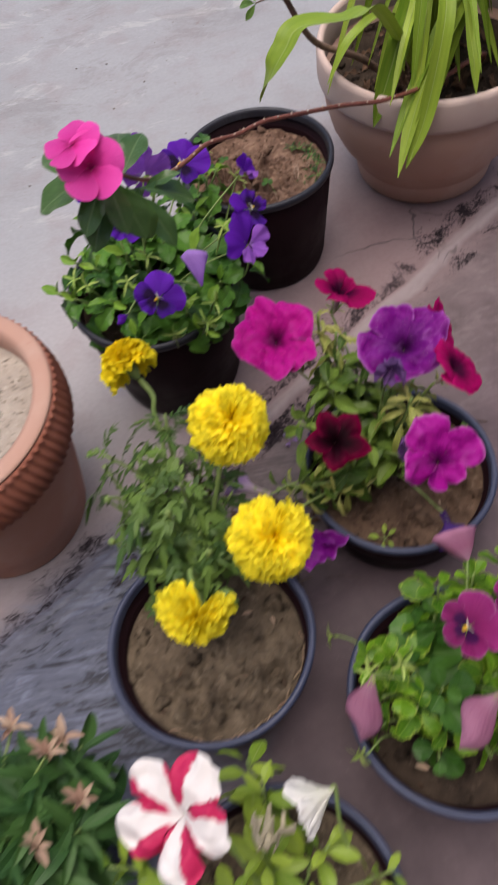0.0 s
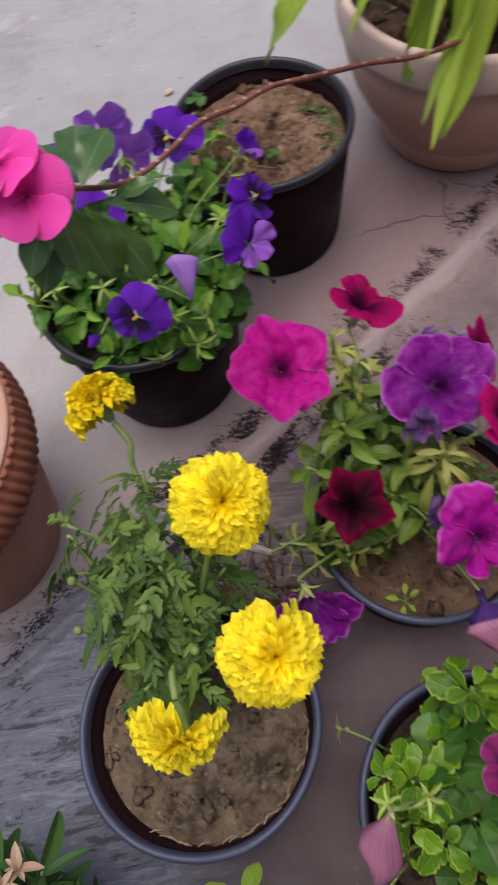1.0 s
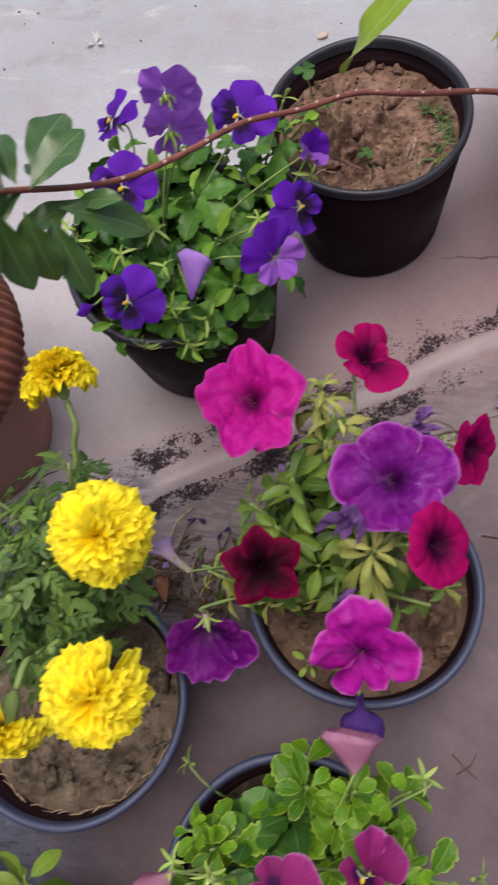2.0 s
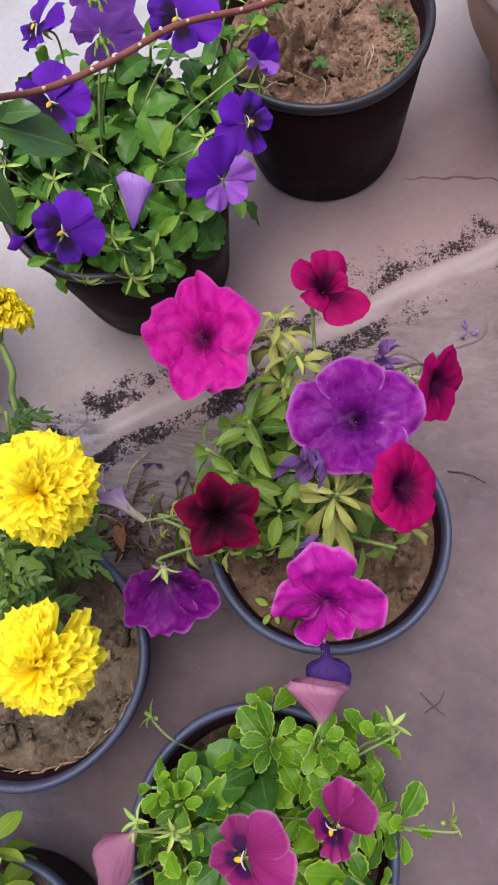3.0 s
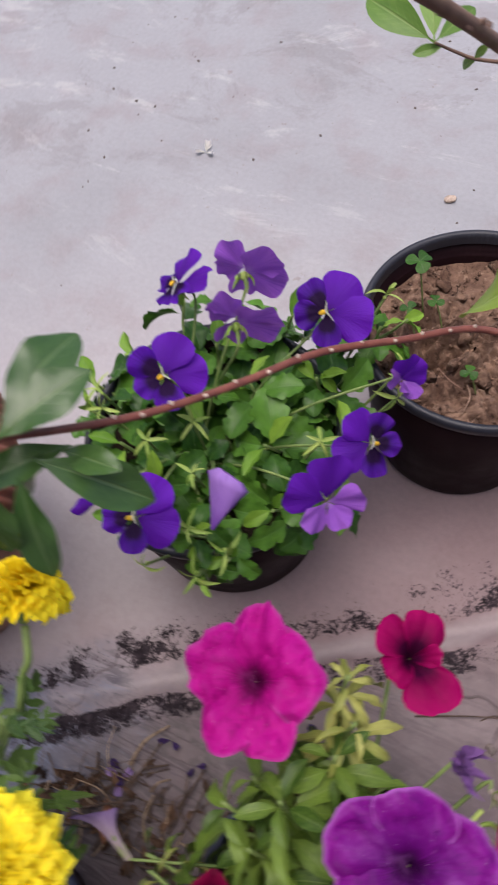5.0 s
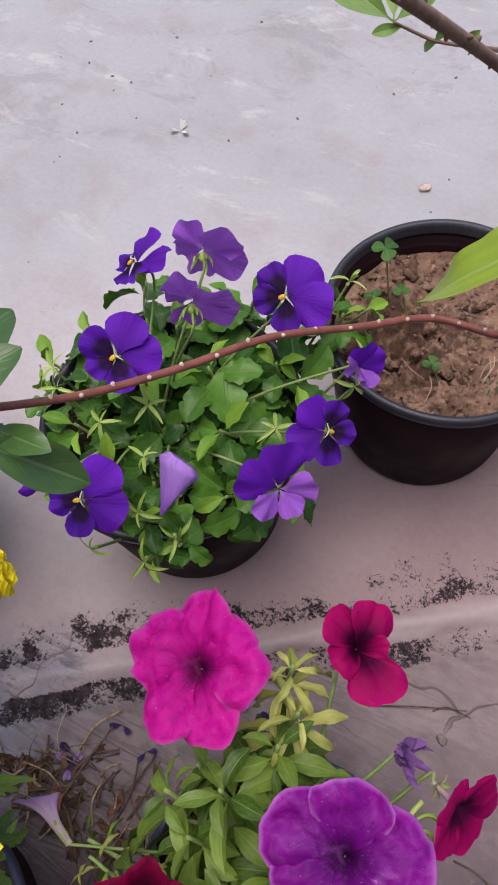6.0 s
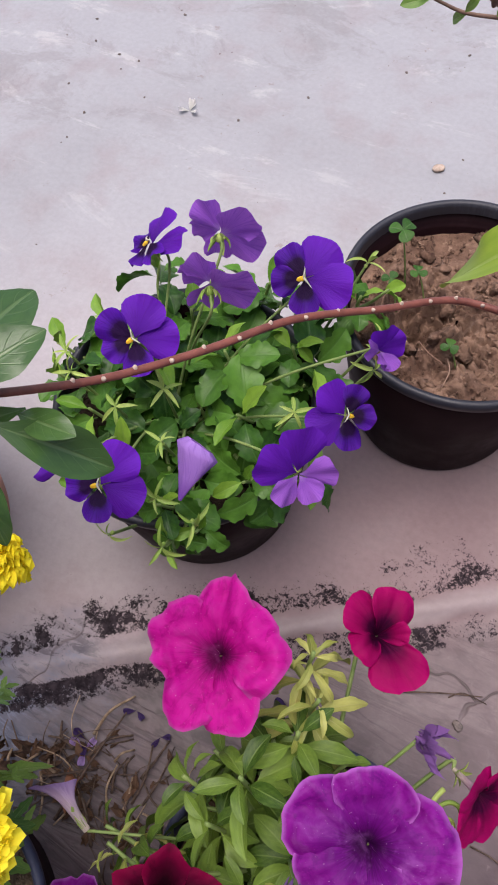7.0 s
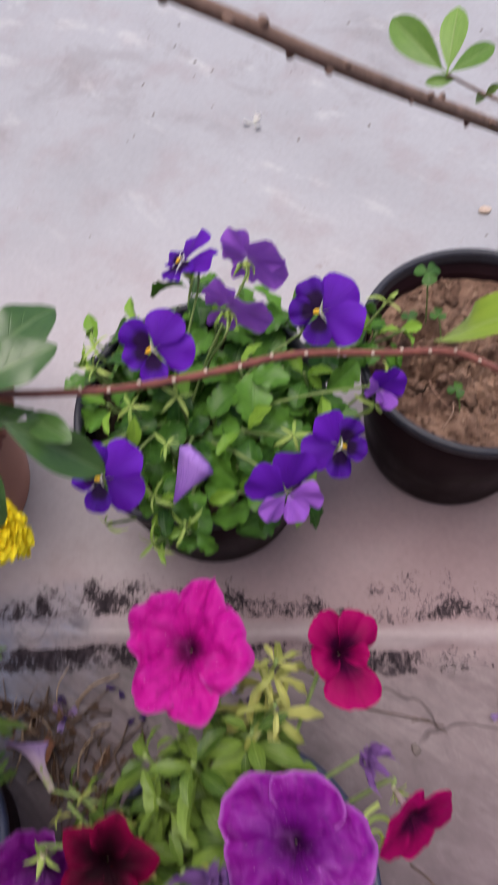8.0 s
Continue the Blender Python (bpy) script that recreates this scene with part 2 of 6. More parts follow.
def clay_material(name, colour, pale, dark):
    m, nt, b = mk(name, 0.8, 0.3)
    p = coords(nt)
    n1, n2, n3 = noise_n(nt, p, 9.0, 5.0, 0.6, 0.4), noise_n(nt, p, 55.0, 5.0, 0.65), noise_n(nt, p, 420.0, 2.0)
    col = mix_c(nt, band(nt, n1, 0.45, 0.72, 0.0, 0.6), colour, pale)
    col = mix_c(nt, band(nt, n2, 0.6, 0.75, 0.0, 0.4), col, dark)
    nt.links.new(col, b.inputs["Base Color"])
    bump_n(nt, b, math_n(nt, "ADD", n2, math_n(nt, "MULTIPLY", n3, 0.5)), 0.25, 0.001)
    return m


def leaf_material(name, dark, light, vein, rough=0.4, edge=None, trans=0.12, ribs=9.0, rib_mix=0.55, gloss=0.22):
    m, nt, b = mk(name, rough, gloss)
    uv, p, r = coords(nt, "UV"), coords(nt), rand_n(nt)
    sep = nt.nodes.new("ShaderNodeSeparateXYZ")
    nt.links.new(uv, sep.inputs[0])
    side = math_n(nt, "ABSOLUTE", math_n(nt, "MULTIPLY_ADD", sep.outputs[0], 2.0, -1.0))
    along = sep.outputs[1]
    n1 = noise_n(nt, uv, 5.0, 4.0, 0.6)
    f = math_n(nt, "ADD", math_n(nt, "MULTIPLY", r, 0.75), math_n(nt, "MULTIPLY_ADD", n1, 0.8, -0.28), clamp=True)
    col = mix_c(nt, f, dark, light)
    wave = math_n(nt, "SINE", math_n(nt, "MULTIPLY", math_n(nt, "SUBTRACT", along, math_n(nt, "MULTIPLY", side, 0.28)), ribs * 6.283))
    ribm = math_n(nt, "MULTIPLY", band(nt, wave, 0.86, 1.0), band(nt, side, 0.95, 0.3))
    mid = band(nt, side, 0.11, 0.03)
    veins = math_n(nt, "MAXIMUM", mid, math_n(nt, "MULTIPLY", ribm, 0.25))
    col = mix_c(nt, math_n(nt, "MULTIPLY", veins, rib_mix), col, vein)
    if edge is not None:
        col = mix_c(nt, math_n(nt, "MULTIPLY", band(nt, math_n(nt, "MAXIMUM", side, band(nt, along, 0.85, 1.0)), 0.72, 0.98), 0.7), col, edge)
    spot = noise_n(nt, uv, 38.0, 2.0)
    col = mix_c(nt, band(nt, spot, 0.72, 0.8, 0.0, 0.3), col, (0.22, 0.2, 0.09))
    nt.links.new(col, b.inputs["Base Color"])
    bump_n(nt, b, math_n(nt, "SUBTRACT", math_n(nt, "MULTIPLY", n1, 0.4), veins), 0.35, 0.001)
    translucent(nt, b, mix_c(nt, 0.5, col, light), trans)
    return m


def petal_material(name, stops, streak=0.25, streak_col=(0.05, 0.0, 0.1), rough=0.6, trans=0.3, pale=None, rays=22.0, sheen=0.0, gloss=0.15, veined=0.0):
    """Colour along the petal from its base (0) to its rim (1), with fine rays."""
    m, nt, b = mk(name, rough, gloss)
    uv = coords(nt, "UV")
    sep = nt.nodes.new("ShaderNodeSeparateXYZ")
    nt.links.new(uv, sep.inputs[0])
    n1 = noise_n(nt, uv, 7.0, 4.0, 0.6)
    v = math_n(nt, "ADD", sep.outputs[1], math_n(nt, "MULTIPLY_ADD", n1, 0.14, -0.07))
    col = ramp_n(nt, v, stops)
    ray = noise_n(nt, scaled(nt, uv, rays, 1.4, 1.0), 1.0, 4.0, 0.6)
    col = mix_c(nt, math_n(nt, "MULTIPLY", band(nt, ray, 0.48, 0.66), streak), col, streak_col)
    throat = math_n(nt, "MULTIPLY", band(nt, noise_n(nt, scaled(nt, uv, rays * 1.6, 0.6, 1.0), 1.0, 3.0), 0.46, 0.6), band(nt, sep.outputs[1], 0.55, 0.12, 0.0, veined))
    col = mix_c(nt, throat, col, tuple(0.25 * v for v in streak_col))
    if pale is not None:
        col = mix_c(nt, math_n(nt, "MULTIPLY", band(nt, noise_n(nt, coords(nt), 3.2, 5.0, 0.6, 0.4), 0.52, 0.74), 0.16), col, pale)
        mottle = noise_n(nt, coords(nt), 3.4, 6.0, 0.7, 0.8)
        col = mix_c(nt, band(nt, mottle, 0.50, 0.66, 0.0, 0.16), col, pale)
        col = mix_c(nt, band(nt, mottle, 0.50, 0.34, 0.0, 0.65), col, streak_col)
        fleck = band(nt, noise_n(nt, coords(nt), 40.0, 2.0), 0.72, 0.76, 0.0, 0.5)
        col = mix_c(nt, fleck, col, (0.8, 0.6, 0.75))
        side = math_n(nt, "ABSOLUTE", math_n(nt, "MULTIPLY_ADD", math_n(nt, "FRACT", math_n(nt, "MULTIPLY", sep.outputs[0], 5.0)), 2.0, -1.0))
        lap = math_n(nt, "MULTIPLY", math_n(nt, "MAXIMUM", band(nt, side, 0.86, 0.99), band(nt, sep.outputs[1], 0.93, 1.0)), band(nt, sep.outputs[1], 0.45, 0.8))
        col = mix_c(nt, math_n(nt, "MULTIPLY", lap, math_n(nt, "MULTIPLY", n1, 1.5)), col, pale)
    hsv = nt.nodes.new("ShaderNodeHueSaturation")
    nt.links.new(band(nt, rand_n(nt), 0.0, 1.0, 0.85, 1.15), hsv.inputs["Value"])
    nt.links.new(col, hsv.inputs["Color"])
    nt.links.new(hsv.outputs[0], b.inputs["Base Color"])
    b.inputs["Sheen Weight"].default_value = sheen
    bump_n(nt, b, math_n(nt, "MULTIPLY_ADD", noise_n(nt, scaled(nt, uv, 30.0, 6.0, 1.0), 1.0, 3.0), 1.2, ray), 0.45, 0.0012)
    translucent(nt, b, hsv.outputs[0], trans)
    return m


def plain_material(name, a, c, scale=60.0, rough=0.6, spec=0.4, bump=0.2):
    m, nt, b = mk(name, rough, spec)
    p = coords(nt)
    n = noise_n(nt, p, scale, 5.0, 0.6)
    nt.links.new(ramp_n(nt, n, [(0.3, a), (0.7, c)]), b.inputs["Base Color"])
    bump_n(nt, b, n, bump, 0.001)
    return m


M = {
    "concrete": concrete_material(),
    "wall": plain_material("added_wall_plaster", (0.48, 0.41, 0.37), (0.56, 0.49, 0.45), 6.0, 0.9),
    "black_pot": plastic_material("black_nursery_plastic", (0.014, 0.0055, 0.0075), (0.028, 0.014, 0.017), 0.5, 0.08),
    # rim plastics: the sky's bluish reflection is tinted into the base colours
    "blue_rim": plastic_material("dusty_sky_tinted_rim_plastic", (0.034, 0.042, 0.082), (0.10, 0.112, 0.170), 0.46, 0.35),
    "black_rim": plastic_material("black_rim_plastic", (0.020, 0.021, 0.030), (0.055, 0.057, 0.075), 0.42, 0.35),
    "terracotta": clay_material("terracotta", (0.30, 0.105, 0.070), (0.38, 0.19, 0.15), (0.22, 0.065, 0.045)),
    "clay_plastic": clay_material("clay_coloured_plastic", (0.44, 0.275, 0.22), (0.50, 0.37, 0.32), (0.43, 0.215, 0.14)),
    "clay_pale": clay_material("pale_clay_plastic", (0.50, 0.38, 0.34), (0.56, 0.46, 0.42), (0.45, 0.31, 0.26)),
    # dusty body tone, lightened to stand in for light bounced off the floor
    "terracotta_body": clay_material("lightened_dusty_terracotta", (0.46, 0.225, 0.165), (0.50, 0.32, 0.26), (0.38, 0.15, 0.10)),
    "terracotta_pale": clay_material("pale_terracotta", (0.40, 0.235, 0.185), (0.46, 0.34, 0.29), (0.33, 0.16, 0.115)),
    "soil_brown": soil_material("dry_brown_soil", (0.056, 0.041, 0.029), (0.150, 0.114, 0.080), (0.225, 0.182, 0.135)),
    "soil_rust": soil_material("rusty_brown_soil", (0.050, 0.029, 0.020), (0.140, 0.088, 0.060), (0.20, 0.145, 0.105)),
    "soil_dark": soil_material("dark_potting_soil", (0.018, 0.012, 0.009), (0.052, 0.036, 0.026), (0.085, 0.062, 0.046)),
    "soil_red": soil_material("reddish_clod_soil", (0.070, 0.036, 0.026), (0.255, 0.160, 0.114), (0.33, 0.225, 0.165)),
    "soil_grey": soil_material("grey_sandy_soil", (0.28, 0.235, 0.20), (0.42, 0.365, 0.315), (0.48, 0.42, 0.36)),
    "pansy_leaf": leaf_material("pansy_leaf", (0.008, 0.040, 0.007), (0.095, 0.230, 0.028), (0.103, 0.215, 0.0516), 0.34, rib_mix=0.3, ribs=6.0),
    "pansy_young": leaf_material("pansy_young_leaf", (0.06, 0.160, 0.014), (0.20, 0.340, 0.040), (0.175, 0.264, 0.0658), 0.4, rib_mix=0.3, ribs=5.0),
    "petunia_leaf": leaf_material("petunia_leaf", (0.012, 0.042, 0.005), (0.160, 0.248, 0.038), (0.20, 0.28, 0.075), rib_mix=0.4),
    "petunia_pale": leaf_material("petunia_pale_leaf", (0.14, 0.175, 0.03), (0.38, 0.38, 0.115), (0.333, 0.325, 0.126)),
    "viola_leaf": leaf_material("viola_leaf", (0.016, 0.068, 0.004), (0.135, 0.285, 0.012), (0.19, 0.32, 0.04), rib_mix=0.3, ribs=5.0, edge=(0.29, 0.39, 0.05)),
    "viola_dark": leaf_material("viola_dark_leaf", (0.011, 0.050, 0.007), (0.06, 0.150, 0.022), (0.0903, 0.161, 0.0581)),
    "marigold_leaf": leaf_material("marigold_leaf", (0.014, 0.048, 0.012), (0.145, 0.235, 0.046), (0.19, 0.25, 0.11), rib_mix=0.25),
    "vinca_leaf": leaf_material("periwinkle_leaf", (0.020, 0.058, 0.016), (0.062, 0.130, 0.030), (0.20, 0.28, 0.12), 0.28, rib_mix=0.30, ribs=7.0, gloss=0.45),
    "grass_blade": leaf_material("lily_blade", (0.10, 0.200, 0.016), (0.30, 0.390, 0.045), (0.278, 0.351, 0.102), 0.4, ribs=0.0),
    "dark_blade": leaf_material("carnation_leaf", (0.016, 0.055, 0.016), (0.055, 0.125, 0.030), (0.0645, 0.11, 0.0451), 0.5, ribs=0.0),
    "lime_leaf": leaf_material("striped_petunia_leaf", (0.08, 0.160, 0.016), (0.26, 0.350, 0.045), (0.249, 0.307, 0.102)),
    "sepal": leaf_material("sepal", (0.15, 0.26, 0.04), (0.38, 0.47, 0.13), (0.344, 0.413, 0.172)),
    "green_stem": plain_material("green_stem", (0.103, 0.172, 0.043), (0.206, 0.275, 0.086), 80.0),
    "red_stem": plain_material("red_brown_stem", (0.11, 0.032, 0.026), (0.23, 0.075, 0.055), 90.0, 0.5),
    "wood_stem": plain_material("brown_woody_stem", (0.10, 0.06, 0.045), (0.21, 0.13, 0.10), 120.0, 0.8),
    "leaf_scar": plain_material("pale_leaf_scar", (0.40, 0.30, 0.24), (0.55, 0.45, 0.38), 300.0),
    "dry": leaf_material("dry_leaf", (0.030, 0.017, 0.012), (0.135, 0.075, 0.046), (0.17, 0.11, 0.075), 0.85, rib_mix=0.3),
    "rust_leaf": leaf_material("rusty_dead_leaf", (0.13, 0.052, 0.028), (0.25, 0.11, 0.062), (0.28, 0.15, 0.09), 0.8, rib_mix=0.3),
    "husk": leaf_material("papery_husk", (0.20, 0.10, 0.075), (0.46, 0.34, 0.25), (0.5, 0.4, 0.3), 0.7),
    "twig": plain_material("dry_twig", (0.032, 0.02, 0.016), (0.12, 0.08, 0.06), 200.0, 0.9),
    "straw": plain_material("pale_dry_straw", (0.14, 0.09, 0.055), (0.34, 0.25, 0.17), 200.0, 0.8),
    "shoot_leaf": leaf_material("shrub_shoot_leaf", (0.0645, 0.142, 0.0258), (0.168, 0.284, 0.0581), (0.194, 0.271, 0.0903)),
    "pebble": plain_material("pale_pebble", (0.32, 0.24, 0.19), (0.52, 0.42, 0.35), 300.0, 0.8),
    "dark_grit": plain_material("dark_grit", (0.08, 0.065, 0.06), (0.2, 0.16, 0.15), 300.0, 0.9),
    "pansy_back": petal_material("pansy_upper_petal", [(0.0, (0.04, 0.004, 0.14)), (0.25, (0.075, 0.006, 0.27)), (1.0, (0.115, 0.011, 0.39))], 0.2),
    "pansy_face": petal_material("pansy_blotched_petal", [(0.0, (0.386, 0.276, 0.46)), (0.10, (0.011, 0.00092, 0.023)), (0.55, (0.0147, 0.00092, 0.0368)), (0.72, (0.0552, 0.00552, 0.23)), (1.0, (0.092, 0.0092, 0.331))], 0.3, (0.0138, 0, 0.0276)),
    "pansy_pale": petal_material("pansy_petal_reverse", [(0.0, (0.38, 0.22, 0.56)), (0.3, (0.27, 0.085, 0.50)), (1.0, (0.32, 0.11, 0.55))], 0.4, (0.13, 0.03, 0.36), rays=30.0),
    "lilac": petal_material("lilac_furled_petal", [(0.0, (0.16, 0.05, 0.34)), (0.4, (0.30, 0.15, 0.50)), (1.0, (0.36, 0.20, 0.56))], 0.35, (0.15, 0.05, 0.34), rays=30.0),
    "eye": petal_material("yellow_eye", [(0.0, (0.78, 0.48, 0.03)), (1.0, (0.90, 0.64, 0.10))], 0.1, (0.6, 0.3, 0.0)),
    "viola_back": petal_material("viola_upper_petal", [(0.0, (0.1205, 0.007544, 0.07544)), (0.35, (0.1886, 0.00902, 0.0943)), (0.92, (0.2493, 0.01886, 0.1435)), (1.0, (0.328, 0.1148, 0.246))], 0.25, (0.0902, 0, 0.07544)),
    "viola_face": petal_material("viola_blotched_petal", [(0.0, (0.4526, 0.3018, 0.3772)), (0.08, (0.03018, 0.001509, 0.03772)), (0.48, (0.04526, 0.003018, 0.06035)), (0.64, (0.1886, 0.01058, 0.0984)), (0.94, (0.2411, 0.01886, 0.1361)), (1.0, (0.328, 0.1148, 0.246))], 0.3, (0.02263, 0, 0.02263)),
    "viola_pale": petal_material("viola_petal_reverse", [(0.0, (0.36, 0.19, 0.27)), (0.4, (0.29, 0.11, 0.19)), (1.0, (0.36, 0.16, 0.26))], 0.4, (0.20, 0.05, 0.13), rays=26.0),
    "magenta": petal_material("magenta_petunia", [(0.0, (0.0371, 0, 0.0259)), (0.15, (0.133, 0.00149, 0.0668)), (0.36, (0.49, 0.00371, 0.245)), (1.0, (0.578, 0.00892, 0.311))], 0.22, (0.28, 0, 0.149), pale=(0.49, 0.0668, 0.334), rays=95.0, rough=0.6, gloss=0.12, veined=0.5),
    "violet": petal_material("violet_petunia", [(0.0, (0.012, 0, 0.020)), (0.12, (0.030, 0.0006, 0.042)), (0.34, (0.110, 0.002, 0.145)), (1.0, (0.205, 0.006, 0.225))], 0.35, (0.085, 0, 0.115), pale=(0.36, 0.11, 0.42), rays=95.0, rough=0.55, gloss=0.16, veined=0.6),
    "orchid": petal_material("orchid_petunia", [(0.0, (0.0401, 0, 0.0334)), (0.15, (0.16, 0.00134, 0.134)), (0.4, (0.281, 0.00334, 0.207)), (0.95, (0.334, 0.00801, 0.247)), (1.0, (0.441, 0.147, 0.374))], 0.25, (0.16, 0, 0.126), pale=(0.367, 0.0801, 0.307), rays=95.0, rough=0.6, gloss=0.12, veined=0.5),
    "maroon": petal_material("maroon_petunia", [(0.0, (0.002, 0, 0.001)), (0.4, (0.010, 0.0001, 0.003)), (0.7, (0.050, 0.0003, 0.012)), (1.0, (0.15, 0.001, 0.030))], 0.5, (0.012, 0, 0.004), gloss=0.05, rays=24.0),
    # crimson: dark throat, widened in the stops to suggest shade inside the funnel
    "crimson": petal_material("crimson_petunia", [(0.0, (0.010, 0, 0.008)), (0.32, (0.040, 0.0003, 0.022)), (0.58, (0.22, 0.001, 0.064)), (1.0, (0.36, 0.002, 0.105))], 0.25, (0.16, 0, 0.05), rays=50.0, gloss=0.08),
    "tube": petal_material("petunia_tube", [(0.0, (0.5, 0.45, 0.34)), (1.0, (0.5, 0.3, 0.42))], 0.3, (0.35, 0.2, 0.3)),
    "wilted": petal_material("wilted_violet_petal", [(0.0, (0.15, 0.07, 0.22)), (1.0, (0.34, 0.24, 0.48))], 0.4, (0.05, 0.02, 0.10), 0.8),
    "faded": petal_material("faded_trumpet", [(0.0, (0.42, 0.36, 0.30)), (0.6, (0.42, 0.32, 0.42)), (1.0, (0.30, 0.20, 0.42))], 0.4, (0.18, 0.10, 0.26), 0.7),
    "periwinkle_eye": petal_material("periwinkle_eye", [(0.0, (0.34, 0.006, 0.11)), (1.0, (0.42, 0.010, 0.16))], 0.1, (0.3, 0.0, 0.1)),
    "dried_petal": petal_material("dried_dark_petal", [(0.0, (0.03, 0.015, 0.05)), (1.0, (0.06, 0.035, 0.13))], 0.4, (0.015, 0.008, 0.03), 0.8),
    "withered_dark": petal_material("shrivelled_indigo_petal", [(0.0, (0.04, 0.015, 0.10)), (1.0, (0.085, 0.035, 0.22))], 0.5, (0.015, 0.005, 0.05), 0.7),
    "vinca": petal_material("pink_periwinkle", [(0.0, (0.276, 0.00368, 0.0736)), (0.16, (0.442, 0.011, 0.156)), (0.4, (0.681, 0.0414, 0.331)), (1.0, (0.736, 0.0736, 0.405))], 0.12, (0.506, 0.0276, 0.248)),
    "marigold": petal_material("yellow_marigold", [(0.0, (0.95, 0.66, 0.006)), (0.4, (0.97, 0.80, 0.012)), (1.0, (0.98, 0.88, 0.06))], 0.10, (0.90, 0.66, 0.005), rays=6.0, trans=0.5),
    "marigold_deep": petal_material("golden_marigold", [(0.0, (0.86, 0.52, 0.005)), (0.5, (0.94, 0.70, 0.010)), (1.0, (0.96, 0.80, 0.03))], 0.12, (0.82, 0.54, 0.0), rays=6.0, trans=0.3),
    "white_petal": petal_material("white_petal", [(0.0, (0.552, 0.552, 0.46)), (1.0, (0.736, 0.718, 0.718))], 0.1, (0.552, 0.46, 0.506)),
}


def striped_material():
    m, nt, b = mk("red_white_striped_petunia", 0.6, 0.3)
    uv = coords(nt, "UV")
    sep = nt.nodes.new("ShaderNodeSeparateXYZ")
    nt.links.new(uv, sep.inputs[0])
    w = math_n(nt, "MULTIPLY_ADD", noise_n(nt, uv, 6.0, 3.0), 0.04, sep.outputs[0])
    lobe = math_n(nt, "ABSOLUTE", math_n(nt, "SUBTRACT", math_n(nt, "FRACT", math_n(nt, "MULTIPLY", w, 5.0)), 0.5))
    red = math_n(nt, "MULTIPLY", band(nt, lobe, 0.20, 0.25), band(nt, sep.outputs[1], 0.16, 0.30))
    col = mix_c(nt, red, (0.78, 0.74, 0.75), (0.52, 0.02, 0.10))
    nt.links.new(col, b.inputs["Base Color"])
    translucent(nt, b, col, 0.25)
    return m


M["striped"] = striped_material()


# ---- mesh helpers ----
def grid_mesh(name, P, uv=None, wrap=False):
    """A smooth mesh from an array of points (nu, nv, 3)."""
    nu, nv = P.shape[:2]
    mesh = bpy.data.meshes.new(name)
    rows = range(nu if wrap else nu - 1)
    faces = [(i * nv + j, ((i + 1) % nu) * nv + j, ((i + 1) % nu) * nv + j + 1, i * nv + j + 1) for i in rows for j in range(nv - 1)]
    mesh.from_pydata(P.reshape(-1, 3).tolist(), [], faces)
    if uv is not None:
        flat = uv.reshape(-1, 2)
        idx = np.empty(len(mesh.loops), dtype=np.int32)
        mesh.loops.foreach_get("vertex_index", idx)
        layer = mesh.uv_layers.new(name="UVMap")
        layer.data.foreach_set("uv", flat[idx].astype(np.float32).ravel())
    mesh.shade_smooth()
    return mesh


def joined(name, pieces):
    """One mesh out of (vertices, faces) pieces."""
    verts, faces, n = [], [], 0
    for v, f in pieces:
        verts += [tuple(q) for q in v]
        faces += [tuple(i + n for i in q) for q in f]
        n += len(v)
    mesh = bpy.data.meshes.new(name)
    mesh.from_pydata(verts, [], faces)
    mesh.shade_smooth()
    return mesh


def lathe(name, profile, segs=72, ripple=None):
    """A closed profile of (radius, height) turned round z. ripple(angle, r, z) gives a change of radius."""
    prof = np.array(profile + profile[:1], float)
    a = np.linspace(0, 2 * np.pi, segs, endpoint=False)
    P = np.zeros((segs, len(prof), 3))
    for j, (r, z) in enumerate(prof):
        rr = r + (ripple(a, r, z) if ripple else 0.0)
        P[:, j] = np.stack([rr * np.cos(a), rr * np.sin(a), np.full(segs, z)], 1)
    return grid_mesh(name, P, wrap=True)


def smooth_path(points, steps=8):
    p = [Vector(q) for q in points]
    p = [p[0] * 2 - p[1]] + p + [p[-1] * 2 - p[-2]]
    out = []
    for k in range(1, len(p) - 2):
        for i in range(steps):
            t = i / steps
            a, b, c, d = p[k - 1], p[k], p[k + 1], p[k + 2]
            out.append(0.5 * ((2 * b) + (c - a) * t + (2 * a - 5 * b + 4 * c - d) * t * t + (3 * b - a - 3 * c + d) * t ** 3))
    return out + [p[-2]]


def tube(points, r0, r1, segs=7, steps=6):
    """Vertices and faces of a round tapered stem along a smooth path."""
    path = smooth_path(points, steps)
    v, f = [], []
    side = Vector((0.31, 0.77, 0.55))
    for i, q in enumerate(path):
        t = (path[min(i + 1, len(path) - 1)] - path[max(i - 1, 0)]).normalized()
        side = (side - t * side.dot(t)).normalized()
        other = t.cross(side)
        r = r0 + (r1 - r0) * i / (len(path) - 1)
        for k in range(segs):
            a = 2 * math.pi * k / segs
            v.append(q + (side * math.cos(a) + other * math.sin(a)) * r)
    n = len(path)
    for i in range(n - 1):
        for k in range(segs):
            f.append((i * segs + k, i * segs + (k + 1) % segs, (i + 1) * segs + (k + 1) % segs, (i + 1) * segs + k))
    f.append(tuple(range(segs))[::-1])
    f.append(tuple((n - 1) * segs + k for k in range(segs)))
    return v, f


def part(name, mesh, material, parent, label="", m=None):
    ob = new(name, mesh)
    if material is not None and not mesh.materials:
        mesh.materials.append(material)
    ob.parent = parent
    if m is not None:
        ob.matrix_basis = m
    return tagged(ob, label)


